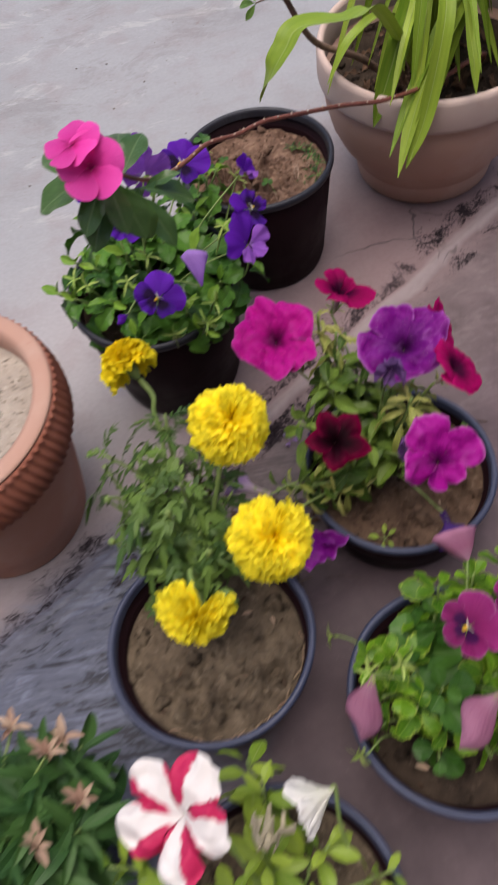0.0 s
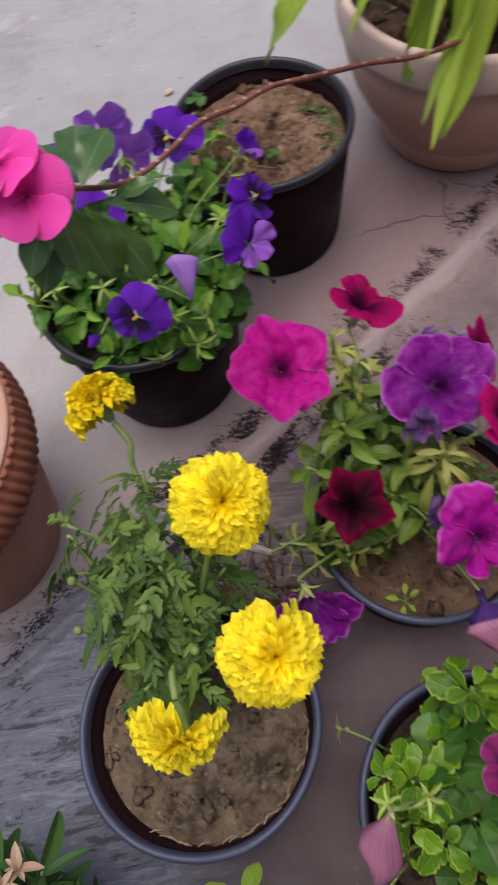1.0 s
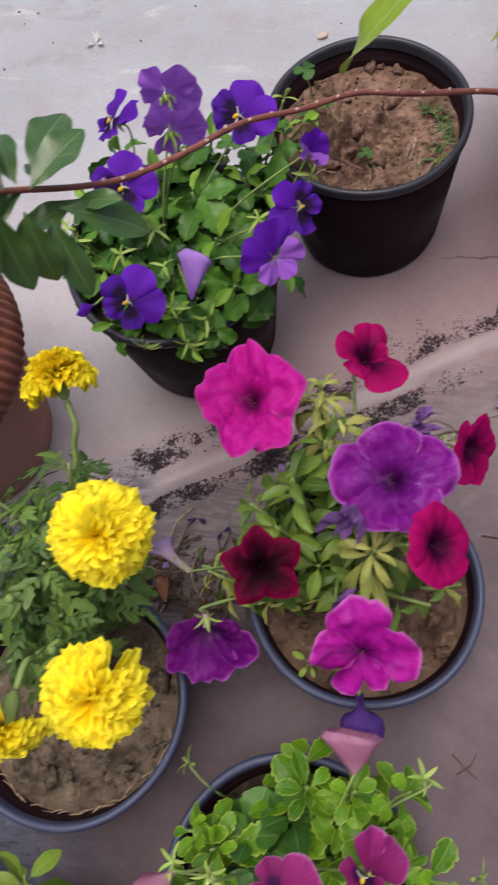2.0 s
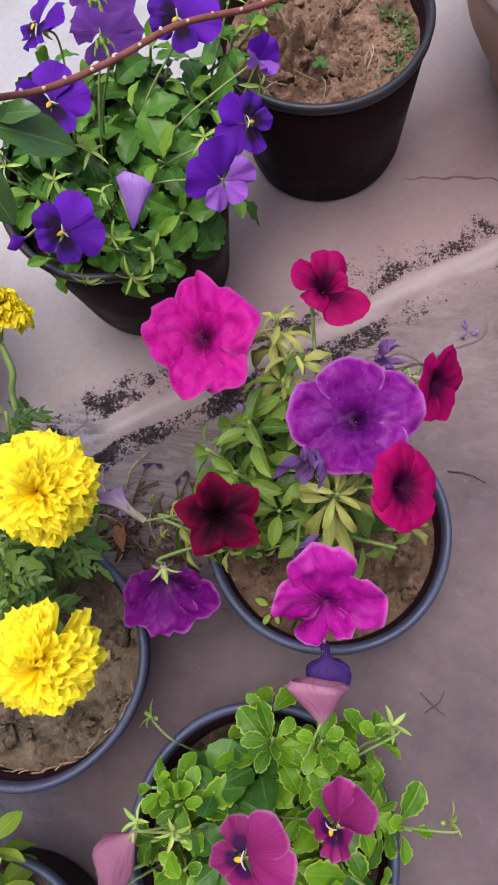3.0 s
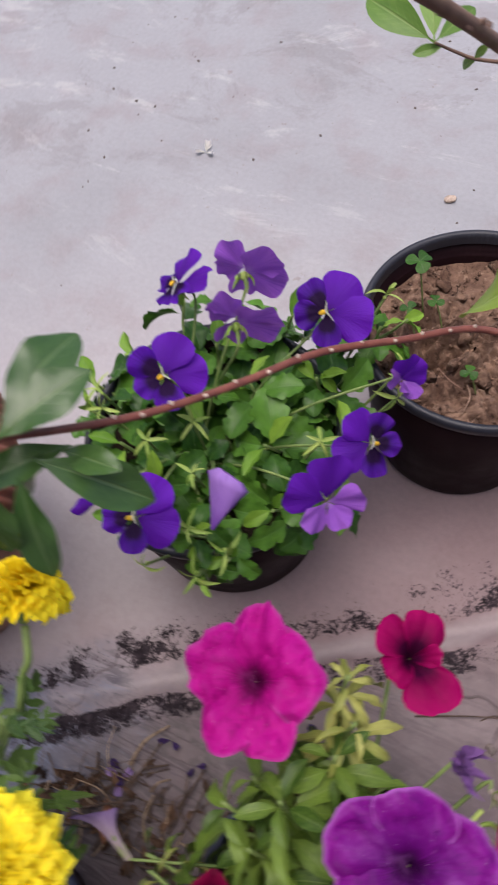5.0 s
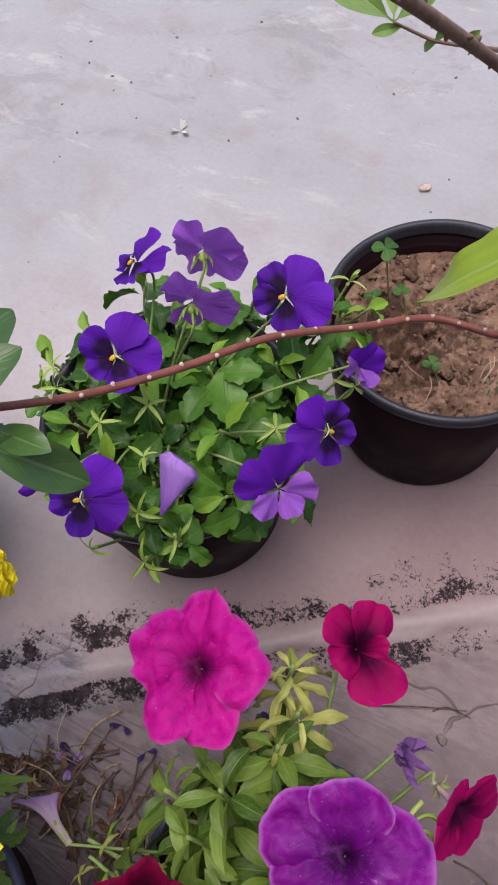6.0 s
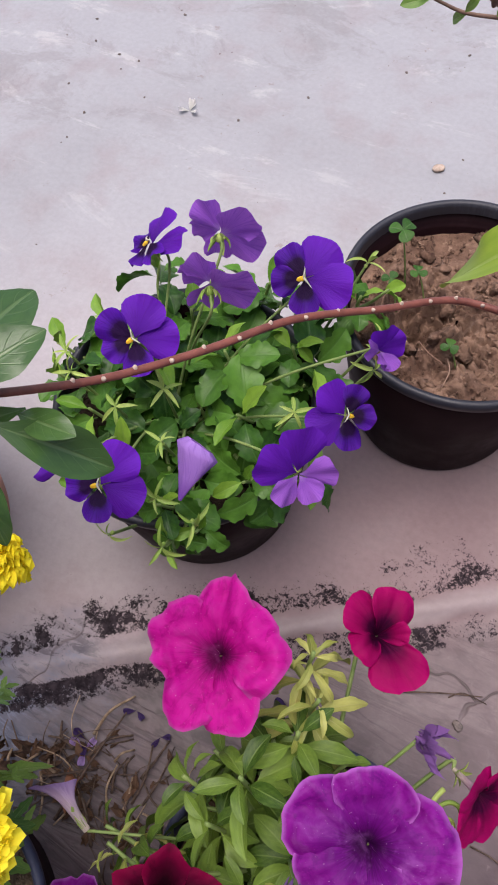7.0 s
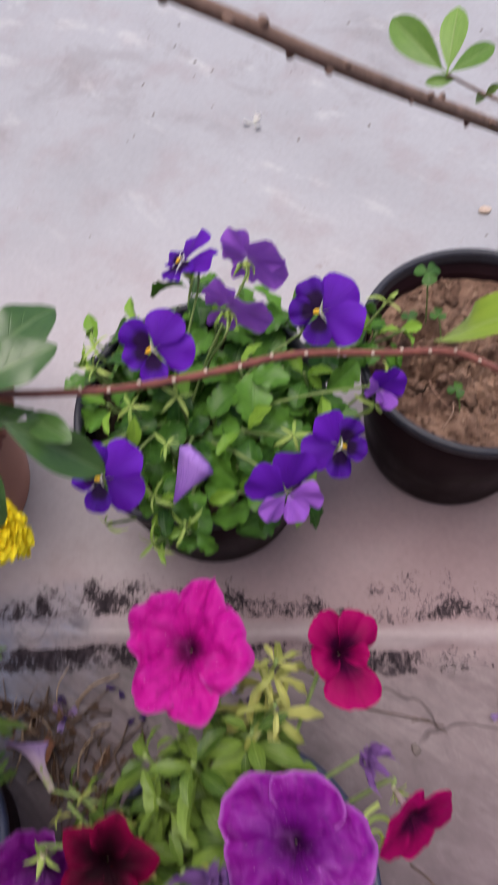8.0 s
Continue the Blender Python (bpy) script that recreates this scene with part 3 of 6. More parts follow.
def thing(name, at, label, category, group="", kind=""):
    ob = new(name)
    ob.empty_display_size = 0.02
    ob.matrix_basis = Matrix.Translation(at)
    return tagged(ob, label, category, group, kind)


def aim(at, along, face, size=1.0):
    """A pose with y along one way and z near another."""
    y = Vector(along).normalized()
    z = Vector(face)
    z = z - y * z.dot(y)
    if z.length < 1e-4:
        z = y.orthogonal()
    z.normalize()
    x = y.cross(z)
    m = Matrix((x, y, z)).transposed().to_4x4()
    return Matrix.Translation(at) @ m @ Matrix.Scale(size, 4)


def face_pose(at, normal, up, size=1.0):
    return aim(at, Vector(up) - Vector(normal).normalized() * Vector(up).dot(Vector(normal).normalized()), normal, size)


# ---- value noise for relief ----
def lattice(ix, iy, seed):
    h = (ix * 374761393 + iy * 668265263 + seed * 974634271) & 0x7FFFFFFF
    h = ((h ^ (h >> 13)) * 1274126177) & 0x7FFFFFFF
    return ((h ^ (h >> 16)) & 0xFFFF) / 65535.0


def vnoise(x, y, seed=0):
    x, y = np.asarray(x, float), np.asarray(y, float)
    ix, iy = np.floor(x).astype(np.int64), np.floor(y).astype(np.int64)
    fx, fy = x - ix, y - iy
    fx, fy = fx * fx * (3 - 2 * fx), fy * fy * (3 - 2 * fy)
    a, b = lattice(ix, iy, seed), lattice(ix + 1, iy, seed)
    c, d = lattice(ix, iy + 1, seed), lattice(ix + 1, iy + 1, seed)
    return (a + (b - a) * fx) * (1 - fy) + (c + (d - c) * fx) * fy


def fbm(x, y, seed=0, octaves=4):
    out, amp = 0.0, 0.5
    for k in range(octaves):
        out = out + amp * vnoise(x * 2 ** k, y * 2 ** k, seed + 17 * k)
        amp *= 0.5
    return out


def step01(v, lo, hi):
    t = np.clip((v - lo) / (hi - lo), 0, 1)
    return t * t * (3 - 2 * t)


def ground_height(x, y):
    x, y = np.asarray(x, float), np.asarray(y, float)
    s = -SLOPE * x / math.hypot(1, SLOPE) + (y - CROSS) / math.hypot(1, SLOPE)
    l = (x + SLOPE * y) / math.hypot(1, SLOPE)
    s = s + 0.012 * (fbm(l * 9, s * 3, 5) - 0.47)
    near = np.exp(-((x - 0.1) ** 2 + (y - 0.6) ** 2) / 1.2)
    ridge = 0.005 * np.exp(-(s / 0.007) ** 2) * (0.5 + fbm(l * 30, s * 20, 3))
    wr = np.abs(fbm(l * 14 + s * 12, s * 75, 9) - 0.47) * 2
    wrinkle = -0.0035 * wr * step01(s, -0.14, -0.03) * step01(s, 0.0, -0.012) - 0.003 * step01(s, 0.0, -0.02)
    slurry = 0.0025 * (fbm(l * 16, s * 34, 21) - 0.45) * step01(s, 0.0, -0.05)
    soft = 0.0012 * (fbm(x * 6, y * 6, 2) - 0.47) + 0.0006 * (fbm(x * 60, y * 60, 8) - 0.47)
    return (ridge + wrinkle + slurry + soft) * near


def ground_z(x, y):
    return float(ground_height(np.array([x]), np.array([y]))[0])


# ---- the ground ----
def axis(lo, hi, step, far):
    fine = np.arange(lo, hi, step)
    out = [lo - d for d in np.geomspace(0.05, far, 14)][::-1]
    return np.array(out + fine.tolist() + [hi + d for d in np.geomspace(0.05, far, 14)])


gx, gy = axis(-0.75, 1.0, 0.005, 60.0), axis(-0.25, 1.75, 0.005, 60.0)
GX, GY = np.meshgrid(gx, gy, indexing="ij")
ground = new("ground", grid_mesh("ground", np.stack([GX, GY, ground_height(GX, GY)], 2)))
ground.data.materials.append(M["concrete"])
tagged(ground, "weathered grey concrete yard floor with a stained joint", "ground", kind="structure")

# an unseen wall added behind the viewer to block low sky and bounce light
wall_bm = bmesh.new()
bmesh.ops.create_cube(wall_bm, size=1.0, matrix=Matrix.Translation((0.2, -1.5, 1.6)) @ Matrix.Diagonal((8.0, 0.2, 3.22, 1.0)))
wall_mesh = bpy.data.meshes.new("added_wall_south")
wall_bm.to_mesh(wall_mesh)
wall_bm.free()
wall_mesh.materials.append(M["wall"])
tagged(new("added_wall_south", wall_mesh), "unseen plain wall added to block and bounce light", "wall", kind="structure")


# ---- pots ----
def nursery_pot(x, y, base, rim, height, label, rim_mat, soil_mat, soil_at, soil_label, lumps, seed, hole=None):
    z0 = ground_z(x, y) + 0.0005
    pot = thing("plant_pot", (x, y, z0), label, "plant pot", "black plastic pots")
    k = (rim - 0.003 - base) / (height - 0.009)
    wall_r = lambda z: base + k * z
    body = [(0.0005, 0.0), (base - 0.004, 0.0), (base, 0.003), (wall_r(0.012), 0.012), (wall_r(0.013) + 0.0012, 0.013), (wall_r(height - 0.009), height - 0.009),
            (wall_r(height - 0.009) - 0.002, height - 0.006), (wall_r(height - 0.020) - 0.0025, height - 0.020), (wall_r(height - 0.0215) - 0.005, height - 0.0215), (wall_r(height - 0.024) - 0.0055, height - 0.024), (base - 0.003, 0.005), (0.0005, 0.004)]
    part("body", lathe("pot_body", body, 80), M["black_pot"], pot)
    lip = [(rim - 0.008, height - 0.0105), (rim - 0.002, height - 0.0105), (rim - 0.0005, height - 0.009), (rim, height - 0.004), (rim - 0.001, height - 0.001), (rim - 0.0035, height),
           (rim - 0.006, height - 0.001), (rim - 0.007, height - 0.004)]
    warp = lambda a, r, z: 0.0008 * np.sin(2 * a + seed) + 0.0004 * np.sin(5 * a + 2 * seed)
    part("rim", lathe("pot_rim", lip, 96, warp), rim_mat, pot, "rolled dusty rim, bluish sky sheen in its colour")
    soil_disc(x, y, z0 + soil_at, wall_r(soil_at) - 0.0035, soil_mat, soil_label, lumps, seed, hole)
    return z0


def soil_disc(x, y, z, r, material, label, lumps, seed, hole=None):
    na, nr = 200, 80
    a, t = np.linspace(0, 2 * np.pi, na, endpoint=False), np.linspace(0.004, 1, nr) ** 0.8
    A, T = np.meshgrid(a, t, indexing="ij")
    X, Y = T * r * np.cos(A), T * r * np.sin(A)
    rng = np.random.RandomState(seed)
    h = lumps * 0.8 * (fbm(X * 30 + seed * 7, Y * 30, seed, 4) - 0.47) + 0.25 * lumps * (fbm(X * 170, Y * 170, seed + 3, 3) - 0.45)
    billow = np.abs(fbm(X * 55 + seed * 3, Y * 55, seed + 31, 3) - 0.44)
    h = h + lumps * 1.5 * (0.16 - billow) * step01(fbm(X * 16, Y * 16, seed + 41, 2), 0.28, 0.46)
    for hx, hy, deep, wide in hole or ():
        h = h - deep * np.exp(-((((X - hx) ** 2 + (Y - hy) ** 2) / wide ** 2) ** 1.6))
        h = h + 0.35 * deep * np.exp(-((np.sqrt((X - hx) ** 2 + (Y - hy) ** 2) - wide * 1.5) / (0.5 * wide)) ** 2) * fbm(X * 70, Y * 70, seed + 61, 3) * 2
        h = h + 0.012 * (np.abs(fbm(X * 85, Y * 85, seed + 51, 3) - 0.44) * 4 - 0.5) * np.exp(-(((X - hx) ** 2 + (Y - hy) ** 2) / 0.035 ** 2))
    h = h * (0.35 + 0.65 * step01(1 - T, 0.0, 0.2))
    n_a = len(a)
    pieces = [(np.stack([X, Y, h], 2).reshape(-1, 3).tolist(), [(p * nr + q, ((p + 1) % n_a) * nr + q, ((p + 1) % n_a) * nr + q + 1, p * nr + q + 1) for p in range(n_a) for q in range(nr - 1)])]
    la, lb = np.meshgrid(np.linspace(0, 2 * np.pi, 9, endpoint=False), np.linspace(0.0, np.pi, 7), indexing="ij")
    lump_faces = [(p * 7 + q, ((p + 1) % 9) * 7 + q, ((p + 1) % 9) * 7 + q + 1, p * 7 + q + 1) for p in range(9) for q in range(6)]
    for count, lo, hi in ((int(lumps * 1500), 0.003, 0.009), (int(80 + lumps * 12000), 0.0007, 0.0024)):
        for _ in range(count):
            ca, cr, cs = rng.uniform(0, 6.283), r * 0.95 * math.sqrt(rng.uniform(0.0, 1.0)), rng.uniform(lo, hi)
            px, py = cr * math.cos(ca), cr * math.sin(ca)
            k = cs * (0.35 + 1.2 * rng.uniform(0, 1, la.shape))
            k[:, 0], k[:, -1] = cs, cs
            tilt = rng.uniform(0, 6.283)
            ex, ey = k * np.sin(lb) * np.cos(la), 0.75 * k * np.sin(lb) * np.sin(la)
            zz = float(h[int(ca / 6.283 * na) % na, min(nr - 1, int((cr / r) ** 1.25 * (nr - 1)))])
            pts = np.stack([px + ex * math.cos(tilt) - ey * math.sin(tilt), py + ex * math.sin(tilt) + ey * math.cos(tilt), zz + 0.25 * cs + 0.7 * k * np.cos(lb)], 2)
            pieces.append((pts.reshape(-1, 3).tolist(), lump_faces))
    ob = new("potting_soil", joined("potting_soil", pieces))
    ob.matrix_basis = Matrix.Translation((x, y, z))
    ob.data.materials.append(material)
    return tagged(ob, label, "soil", kind="stuff")


nursery_pot(0.196, 0.806, 0.077, 0.099, 0.1675, "tall black plastic nursery pot with bare clod soil", M["black_rim"], M["soil_red"], 0.138, "dry reddish clods of soil in an unplanted pot", 0.026, 3, ((-0.030, -0.024, 0.034, 0.018), (-0.002, -0.008, 0.026, 0.015), (-0.050, 0.004, 0.020, 0.014), (0.020, -0.040, 0.010, 0.012)))
nursery_pot(0.038, 0.636, 0.076, 0.1015, 0.172, "tall black plastic nursery pot full of purple pansies", M["black_rim"], M["soil_dark"], 0.142, "dark brown soil under pansy leaves", 0.008, 5)
nursery_pot(0.0186, 0.236, 0.080, 0.1005, 0.098, "low black plastic pot holding a marigold", M["blue_rim"], M["soil_brown"], 0.066, "bare dry brown soil round a marigold", 0.016, 7, ((0.052, -0.040, 0.013, 0.012), (-0.030, -0.055, 0.008, 0.010)))
nursery_pot(0.247, 0.370, 0.082, 0.1, 0.092, "low black plastic pot holding a petunia", M["blue_rim"], M["soil_rust"], 0.066, "dry rusty brown soil round a petunia", 0.012, 9, ((0.055, -0.030, 0.010, 0.010),))
nursery_pot(0.226, 0.132, 0.079, 0.0995, 0.104, "low black plastic pot full of magenta violas", M["blue_rim"], M["soil_dark"], 0.068, "dark soil with bits of bark under violas", 0.008, 11)
nursery_pot(0.035, 0.000, 0.079, 0.0995, 0.104, "low black plastic pot holding a striped petunia", M["blue_rim"], M["soil_brown"], 0.075, "brown soil round a striped petunia", 0.008, 13)
nursery_pot(-0.205, 0.080, 0.077, 0.0995, 0.104, "low black plastic pot with dark carnation leaves", M["blue_rim"], M["soil_brown"], 0.08, "brown soil under carnation leaves", 0.008, 15)


def rope_pot(x, y):
    z0 = ground_z(x, y) + 0.0005
    pot = thing("terracotta_pot", (x, y, z0), "round terracotta pot with a rope-twist rim", "plant pot")
    body = [(0.0005, 0.0), (0.086, 0.0), (0.090, 0.003), (0.101, 0.06), (0.111, 0.12), (0.117, 0.160), (0.116, 0.168), (0.104, 0.168), (0.082, 0.02), (0.0005, 0.015)]
    part("body", lathe("terracotta_body", body, 90), M["terracotta_body"], pot)
    prof = [(0.113, 0.163), (0.123, 0.163)]
    prof += [(0.1285 + 0.0045 * math.sin(math.pi * i / 9), 0.166 + 0.05 * i / 9) for i in range(10)]
    prof += [(0.129, 0.219), (0.1265, 0.2215), (0.112, 0.2215), (0.112, 0.18)]

    def twist(a, r, z):
        on = step01(r, 0.1265, 0.1295)
        return on * 0.0042 * (np.abs(np.sin((a * 84 + (z - 0.16) * 190) / 2)) - 0.6)

    part("rim", lathe("terracotta_rim", prof, 840, twist), M["terracotta"], pot, "rope-twist terracotta rim")
    lip = [(0.106, 0.18), (0.1115, 0.18), (0.1125, 0.222), (0.1262, 0.222), (0.1265, 0.2245), (0.124, 0.2262), (0.112, 0.2262), (0.107, 0.2235), (0.1055, 0.205)]
    part("lip", lathe("terracotta_lip", lip, 90), M["terracotta_pale"], pot, "flat lip of a paler pinkish tone")
    soil_disc(x, y, z0 + 0.196, 0.1065, M["soil_grey"], "dry pale grey soil in a terracotta pot", 0.006, 21)


rope_pot(-0.199, 0.484)


def clay_pot(x, y):
    z0 = ground_z(x, y) + 0.0005
    pot = thing("plant_pot", (x, y, z0), "wide clay-coloured plastic pot with a broad pale lip", "plant pot")
    body = [(0.0005, 0.0), (0.093, 0.0), (0.098, 0.004), (0.103, 0.030), (0.104, 0.043), (0.1055, 0.0475), (0.111, 0.052), (0.124, 0.068), (0.136, 0.094), (0.1435, 0.125), (0.1465, 0.160), (0.142, 0.164), (0.137, 0.125), (0.118, 0.07), (0.094, 0.01), (0.0005, 0.008)]
    part("body", lathe("clay_body", body, 90), M["clay_plastic"], pot)
    lip = [(0.1435, 0.159), (0.1495, 0.159), (0.1520, 0.161), (0.1530, 0.166), (0.1525, 0.198), (0.1510, 0.203), (0.1475, 0.2055), (0.1435, 0.204), (0.1420, 0.199), (0.1410, 0.168)]
    part("rim", lathe("clay_lip", lip, 90), M["clay_pale"], pot, "broad pale lip")
    soil_disc(x, y, z0 + 0.150, 0.1405, M["soil_dark"], "dark brown soil with dead leaf bases", 0.012, 23)


clay_pot(0.462, 0.914)


# ---- leaves ----
def leaf_mesh(name, width=0.45, widest=0.5, stalk=0.15, fold=0.25, droop=0.5, wave=0.0, teeth=0, tooth=0.0, twist=0.0, nu=6, nv=12, round_tip=0.75):
    """A leaf one unit long along y: half-widths, a fold at the midrib, a droop along it, a waved and toothed margin."""
    nv = max(nv, teeth * 4 + 1) if teeth else nv
    v, u = np.linspace(0, 1, nv), np.linspace(-1, 1, nu + 1)
    U, V = np.meshgrid(u, v, indexing="ij")
    q = np.clip((V - stalk) / (1 - stalk), 0, 1)
    e = math.log(0.5) / math.log(widest)
    w = 0.5 * width * np.sin(np.pi * q ** e) ** round_tip + 0.012
    if teeth:
        w = w * (1 - tooth * (1 - np.abs(np.sin(np.pi * teeth * q)) ** 0.6) * np.abs(U) ** 2.5)
    x = U * w
    z0 = np.abs(U) * w * fold + wave * np.sin(V * 15 + U * 2) * np.abs(U) ** 2 * w
    ang = droop * V
    y = np.where(abs(droop) > 1e-3, np.sin(ang) / (droop if abs(droop) > 1e-3 else 1), V)
    z = -np.where(abs(droop) > 1e-3, (1 - np.cos(ang)) / (droop if abs(droop) > 1e-3 else 1), 0)
    y, z = y + z0 * np.sin(ang), z + z0 * np.cos(ang)
    c, s = np.cos(twist * V), np.sin(twist * V)
    x, z = x * c + 0 * s, z + x * s
    return grid_mesh(name, np.stack([x, y, z], 2), np.stack([(U + 1) / 2, V], 2))


def variants(name, material, n, **k):
    out = []
    for i in range(n):
        kk = dict(k)
        kk["droop"] = k.get("droop", 0.5) * random.uniform(0.3, 1.7)
        kk["fold"] = k.get("fold", 0.25) * random.uniform(0.5, 1.5)
        kk["width"] = k.get("width", 0.45) * random.uniform(0.85, 1.15)
        kk["twist"] = random.uniform(-0.35, 0.35)
        mesh = leaf_mesh(name, **kk)
        mesh.materials.append(material)
        out.append(mesh)
    return out


LEAF = {
    "pansy": variants("pansy_leaf", M["pansy_leaf"], 8, width=0.58, widest=0.52, stalk=0.12, droop=0.8, fold=0.28, wave=0.18, teeth=5, tooth=0.26, round_tip=0.70),
    "pansy_young": variants("pansy_leaf", M["pansy_young"], 6, width=0.40, widest=0.5, stalk=0.06, droop=0.7, fold=0.45, wave=0.14, teeth=3, tooth=0.15, round_tip=0.9),
    "petunia": variants("petunia_leaf", M["petunia_leaf"], 8, width=0.34, widest=0.5, stalk=0.08, droop=0.8, fold=0.4, wave=0.12, round_tip=0.95),
    "petunia_pale": variants("petunia_leaf", M["petunia_pale"], 8, width=0.19, widest=0.5, stalk=0.06, droop=1.3, fold=0.6, wave=0.3),
    "viola": variants("viola_leaf", M["viola_leaf"], 8, width=0.56, widest=0.6, stalk=0.12, droop=0.8, fold=0.25, wave=0.10, teeth=5, tooth=0.24, round_tip=0.66),
    "viola_dark": variants("viola_leaf", M["viola_dark"], 4, width=0.80, widest=0.55, stalk=0.14, droop=0.5, wave=0.06, teeth=5, tooth=0.14, round_tip=0.6),
    "vinca": variants("periwinkle_leaf", M["vinca_leaf"], 6, width=0.42, widest=0.56, stalk=0.04, droop=0.6, fold=0.22, wave=0.12, round_tip=0.82, nu=8, nv=16),
    "lime": variants("petunia_leaf", M["lime_leaf"], 5, width=0.40, widest=0.5, stalk=0.1, droop=0.6, wave=0.1),
    "sepal": variants("sepal", M["sepal"], 3, width=0.21, widest=0.4, stalk=0.0, droop=0.7, fold=0.5, nu=4, nv=7),
    "dark_blade": variants("carnation_leaf", M["dark_blade"], 5, width=0.2, widest=0.42, stalk=0.0, droop=0.9, fold=0.5),
    "clover": variants("leaflet", M["viola_dark"], 3, width=0.95, widest=0.62, stalk=0.0, droop=0.4, fold=0.15, round_tip=0.6),
    "husk": variants("husk", M["husk"], 4, width=0.3, widest=0.5, stalk=0.0, droop=0.7, fold=0.5, nu=4, nv=7),
    "dry": variants("dry_leaf", M["dry"], 7, width=0.27, widest=0.45, stalk=0.05, droop=1.7, fold=0.8, wave=0.7),
    "twig_leaf": variants("shoot_leaf", M["shoot_leaf"], 4, width=0.34, widest=0.56, stalk=0.1, droop=0.4, fold=0.2),
}


def frond_mesh(name, material, pairs=6):
    """A feathery marigold leaf: a midrib with narrow toothed leaflets."""
    pieces = [tube([(0, 0, 0), (0, 0.5, 0.03), (0, 1.0, -0.06)], 0.014, 0.006, 5, 5)]
    mesh = joined(name, pieces)
    bm = bmesh.new()
    bm.from_mesh(mesh)
    uvl = bm.loops.layers.uv.new("UVMap")
    for k in range(pairs * 2 + 1):
        end = k == pairs * 2
        t = 1.0 if end else 0.22 + 0.74 * (k // 2) / (pairs - 1)
        sgn = 0 if end else (1 if k % 2 else -1)
        L = (0.46 if end else 0.44 * (1 - 0.35 * abs(t - 0.55) * 2)) * random.uniform(0.6, 1.3)
        t = t + random.uniform(-0.05, 0.05)
        a = 0 if end else sgn * random.uniform(0.55, 1.15)
        d = Vector((math.sin(a), math.cos(a), random.uniform(-0.6, 0.4))).normalized()
        n = Vector((random.uniform(-0.5, 0.5), random.uniform(-0.3, 0.3), 1))
        m = aim((0, t, 0.03 * math.sin(t * 3)), d, n, L)
        nv, nu, wd = 7, 2, random.uniform(0.19, 0.28)
        rows = []
        for j in range(nv):
            v = j / (nv - 1)
            w = wd * math.sin(math.pi * min(1, v * 0.9 + 0.1)) ** 0.8 * (1.0 if j % 2 else 0.72)
            rows.append([bm.verts.new(m @ Vector(((i - 1) * w, v, abs(i - 1) * w * 0.35 - 0.12 * v * v))) for i in range(3)])
        for j in range(nv - 1):
            for i in range(nu):
                f = bm.faces.new((rows[j][i], rows[j][i + 1], rows[j + 1][i + 1], rows[j + 1][i]))
                f.smooth = True
                for lp, (uu, vv) in zip(f.loops, ((i / 2, j / 6), ((i + 1) / 2, j / 6), ((i + 1) / 2, (j + 1) / 6), (i / 2, (j + 1) / 6))):
                    lp[uvl].uv = (uu, vv)
    sag, veer = random.uniform(0.15, 0.5), random.uniform(-0.2, 0.2)
    for q in bm.verts:
        q.co.z -= sag * q.co.y ** 2
        q.co.x += veer * q.co.y ** 2
    bm.to_mesh(mesh)
    bm.free()
    mesh.materials.append(material)
    return mesh


LEAF["marigold"] = [frond_mesh("marigold_leaf", M["marigold_leaf"], n) for n in (3, 4, 4, 5, 5, 5, 6, 6)]


class Plant:
    """A plant that stands on its base, with one mesh of stems, leaves one by one, and flowers."""

    def __init__(self, name, at, label, category, stem="green_stem"):
        self.ob, self.at, self.tubes, self.stem = thing(name, at, label, category), Vector(at), [], stem

    def rel(self, q):
        return Vector(q) - self.at

    def stalk(self, points, r0=0.0015, r1=0.001, segs=6):
        self.tubes.append(tube([self.rel(q) for q in points], r0, r1, segs))

    def leaf(self, kind, at, along, face, size, name="leaf"):
        part(name, random.choice(LEAF[kind]), None, self.ob, m=aim(self.rel(at), along, face, size))

    def shoot(self, tip, way, kind, n, size, spread=1.0, length=0.03, root=None, r=0.0014, tight=0.2, young=""):
        """Leaves in a spiral round a shoot that ends at tip."""
        tip, way = Vector(tip), Vector(way).normalized()
        side = way.orthogonal().normalized()
        other = way.cross(side)
        start = random.uniform(0, 6.28)
        for k in range(n):
            f = (k + 0.5) / n
            a = start + k * 2.4 + random.uniform(-0.3, 0.3)
            out = side * math.cos(a) + other * math.sin(a)
            lift = (1.15 - spread * (tight + f * 1.1)) + random.uniform(-0.35, 0.35)
            d = out + way * lift + Vector((0, 0, -0.12 * f))
            at = tip - way * length * f + out * 0.002
            tip_side = out.cross(way) * random.uniform(-0.6, 0.6)
            self.leaf(young if young and k < 2 else kind, at, d, way * 1.0 - out * lift * 0.6 + tip_side, size * (0.45 + 0.6 * f) * random.uniform(0.8, 1.2))
        foot = Vector(root) if root else self.at
        base = foot + (tip - foot) * 0.5 + Vector((0, 0, -0.01))
        self.stalk([foot, base, tip - way * length, tip], r * 1.3, r * 0.8)

    def done(self):
        if self.tubes:
            part("stem", joined("stem", self.tubes), M[self.stem], self.ob)


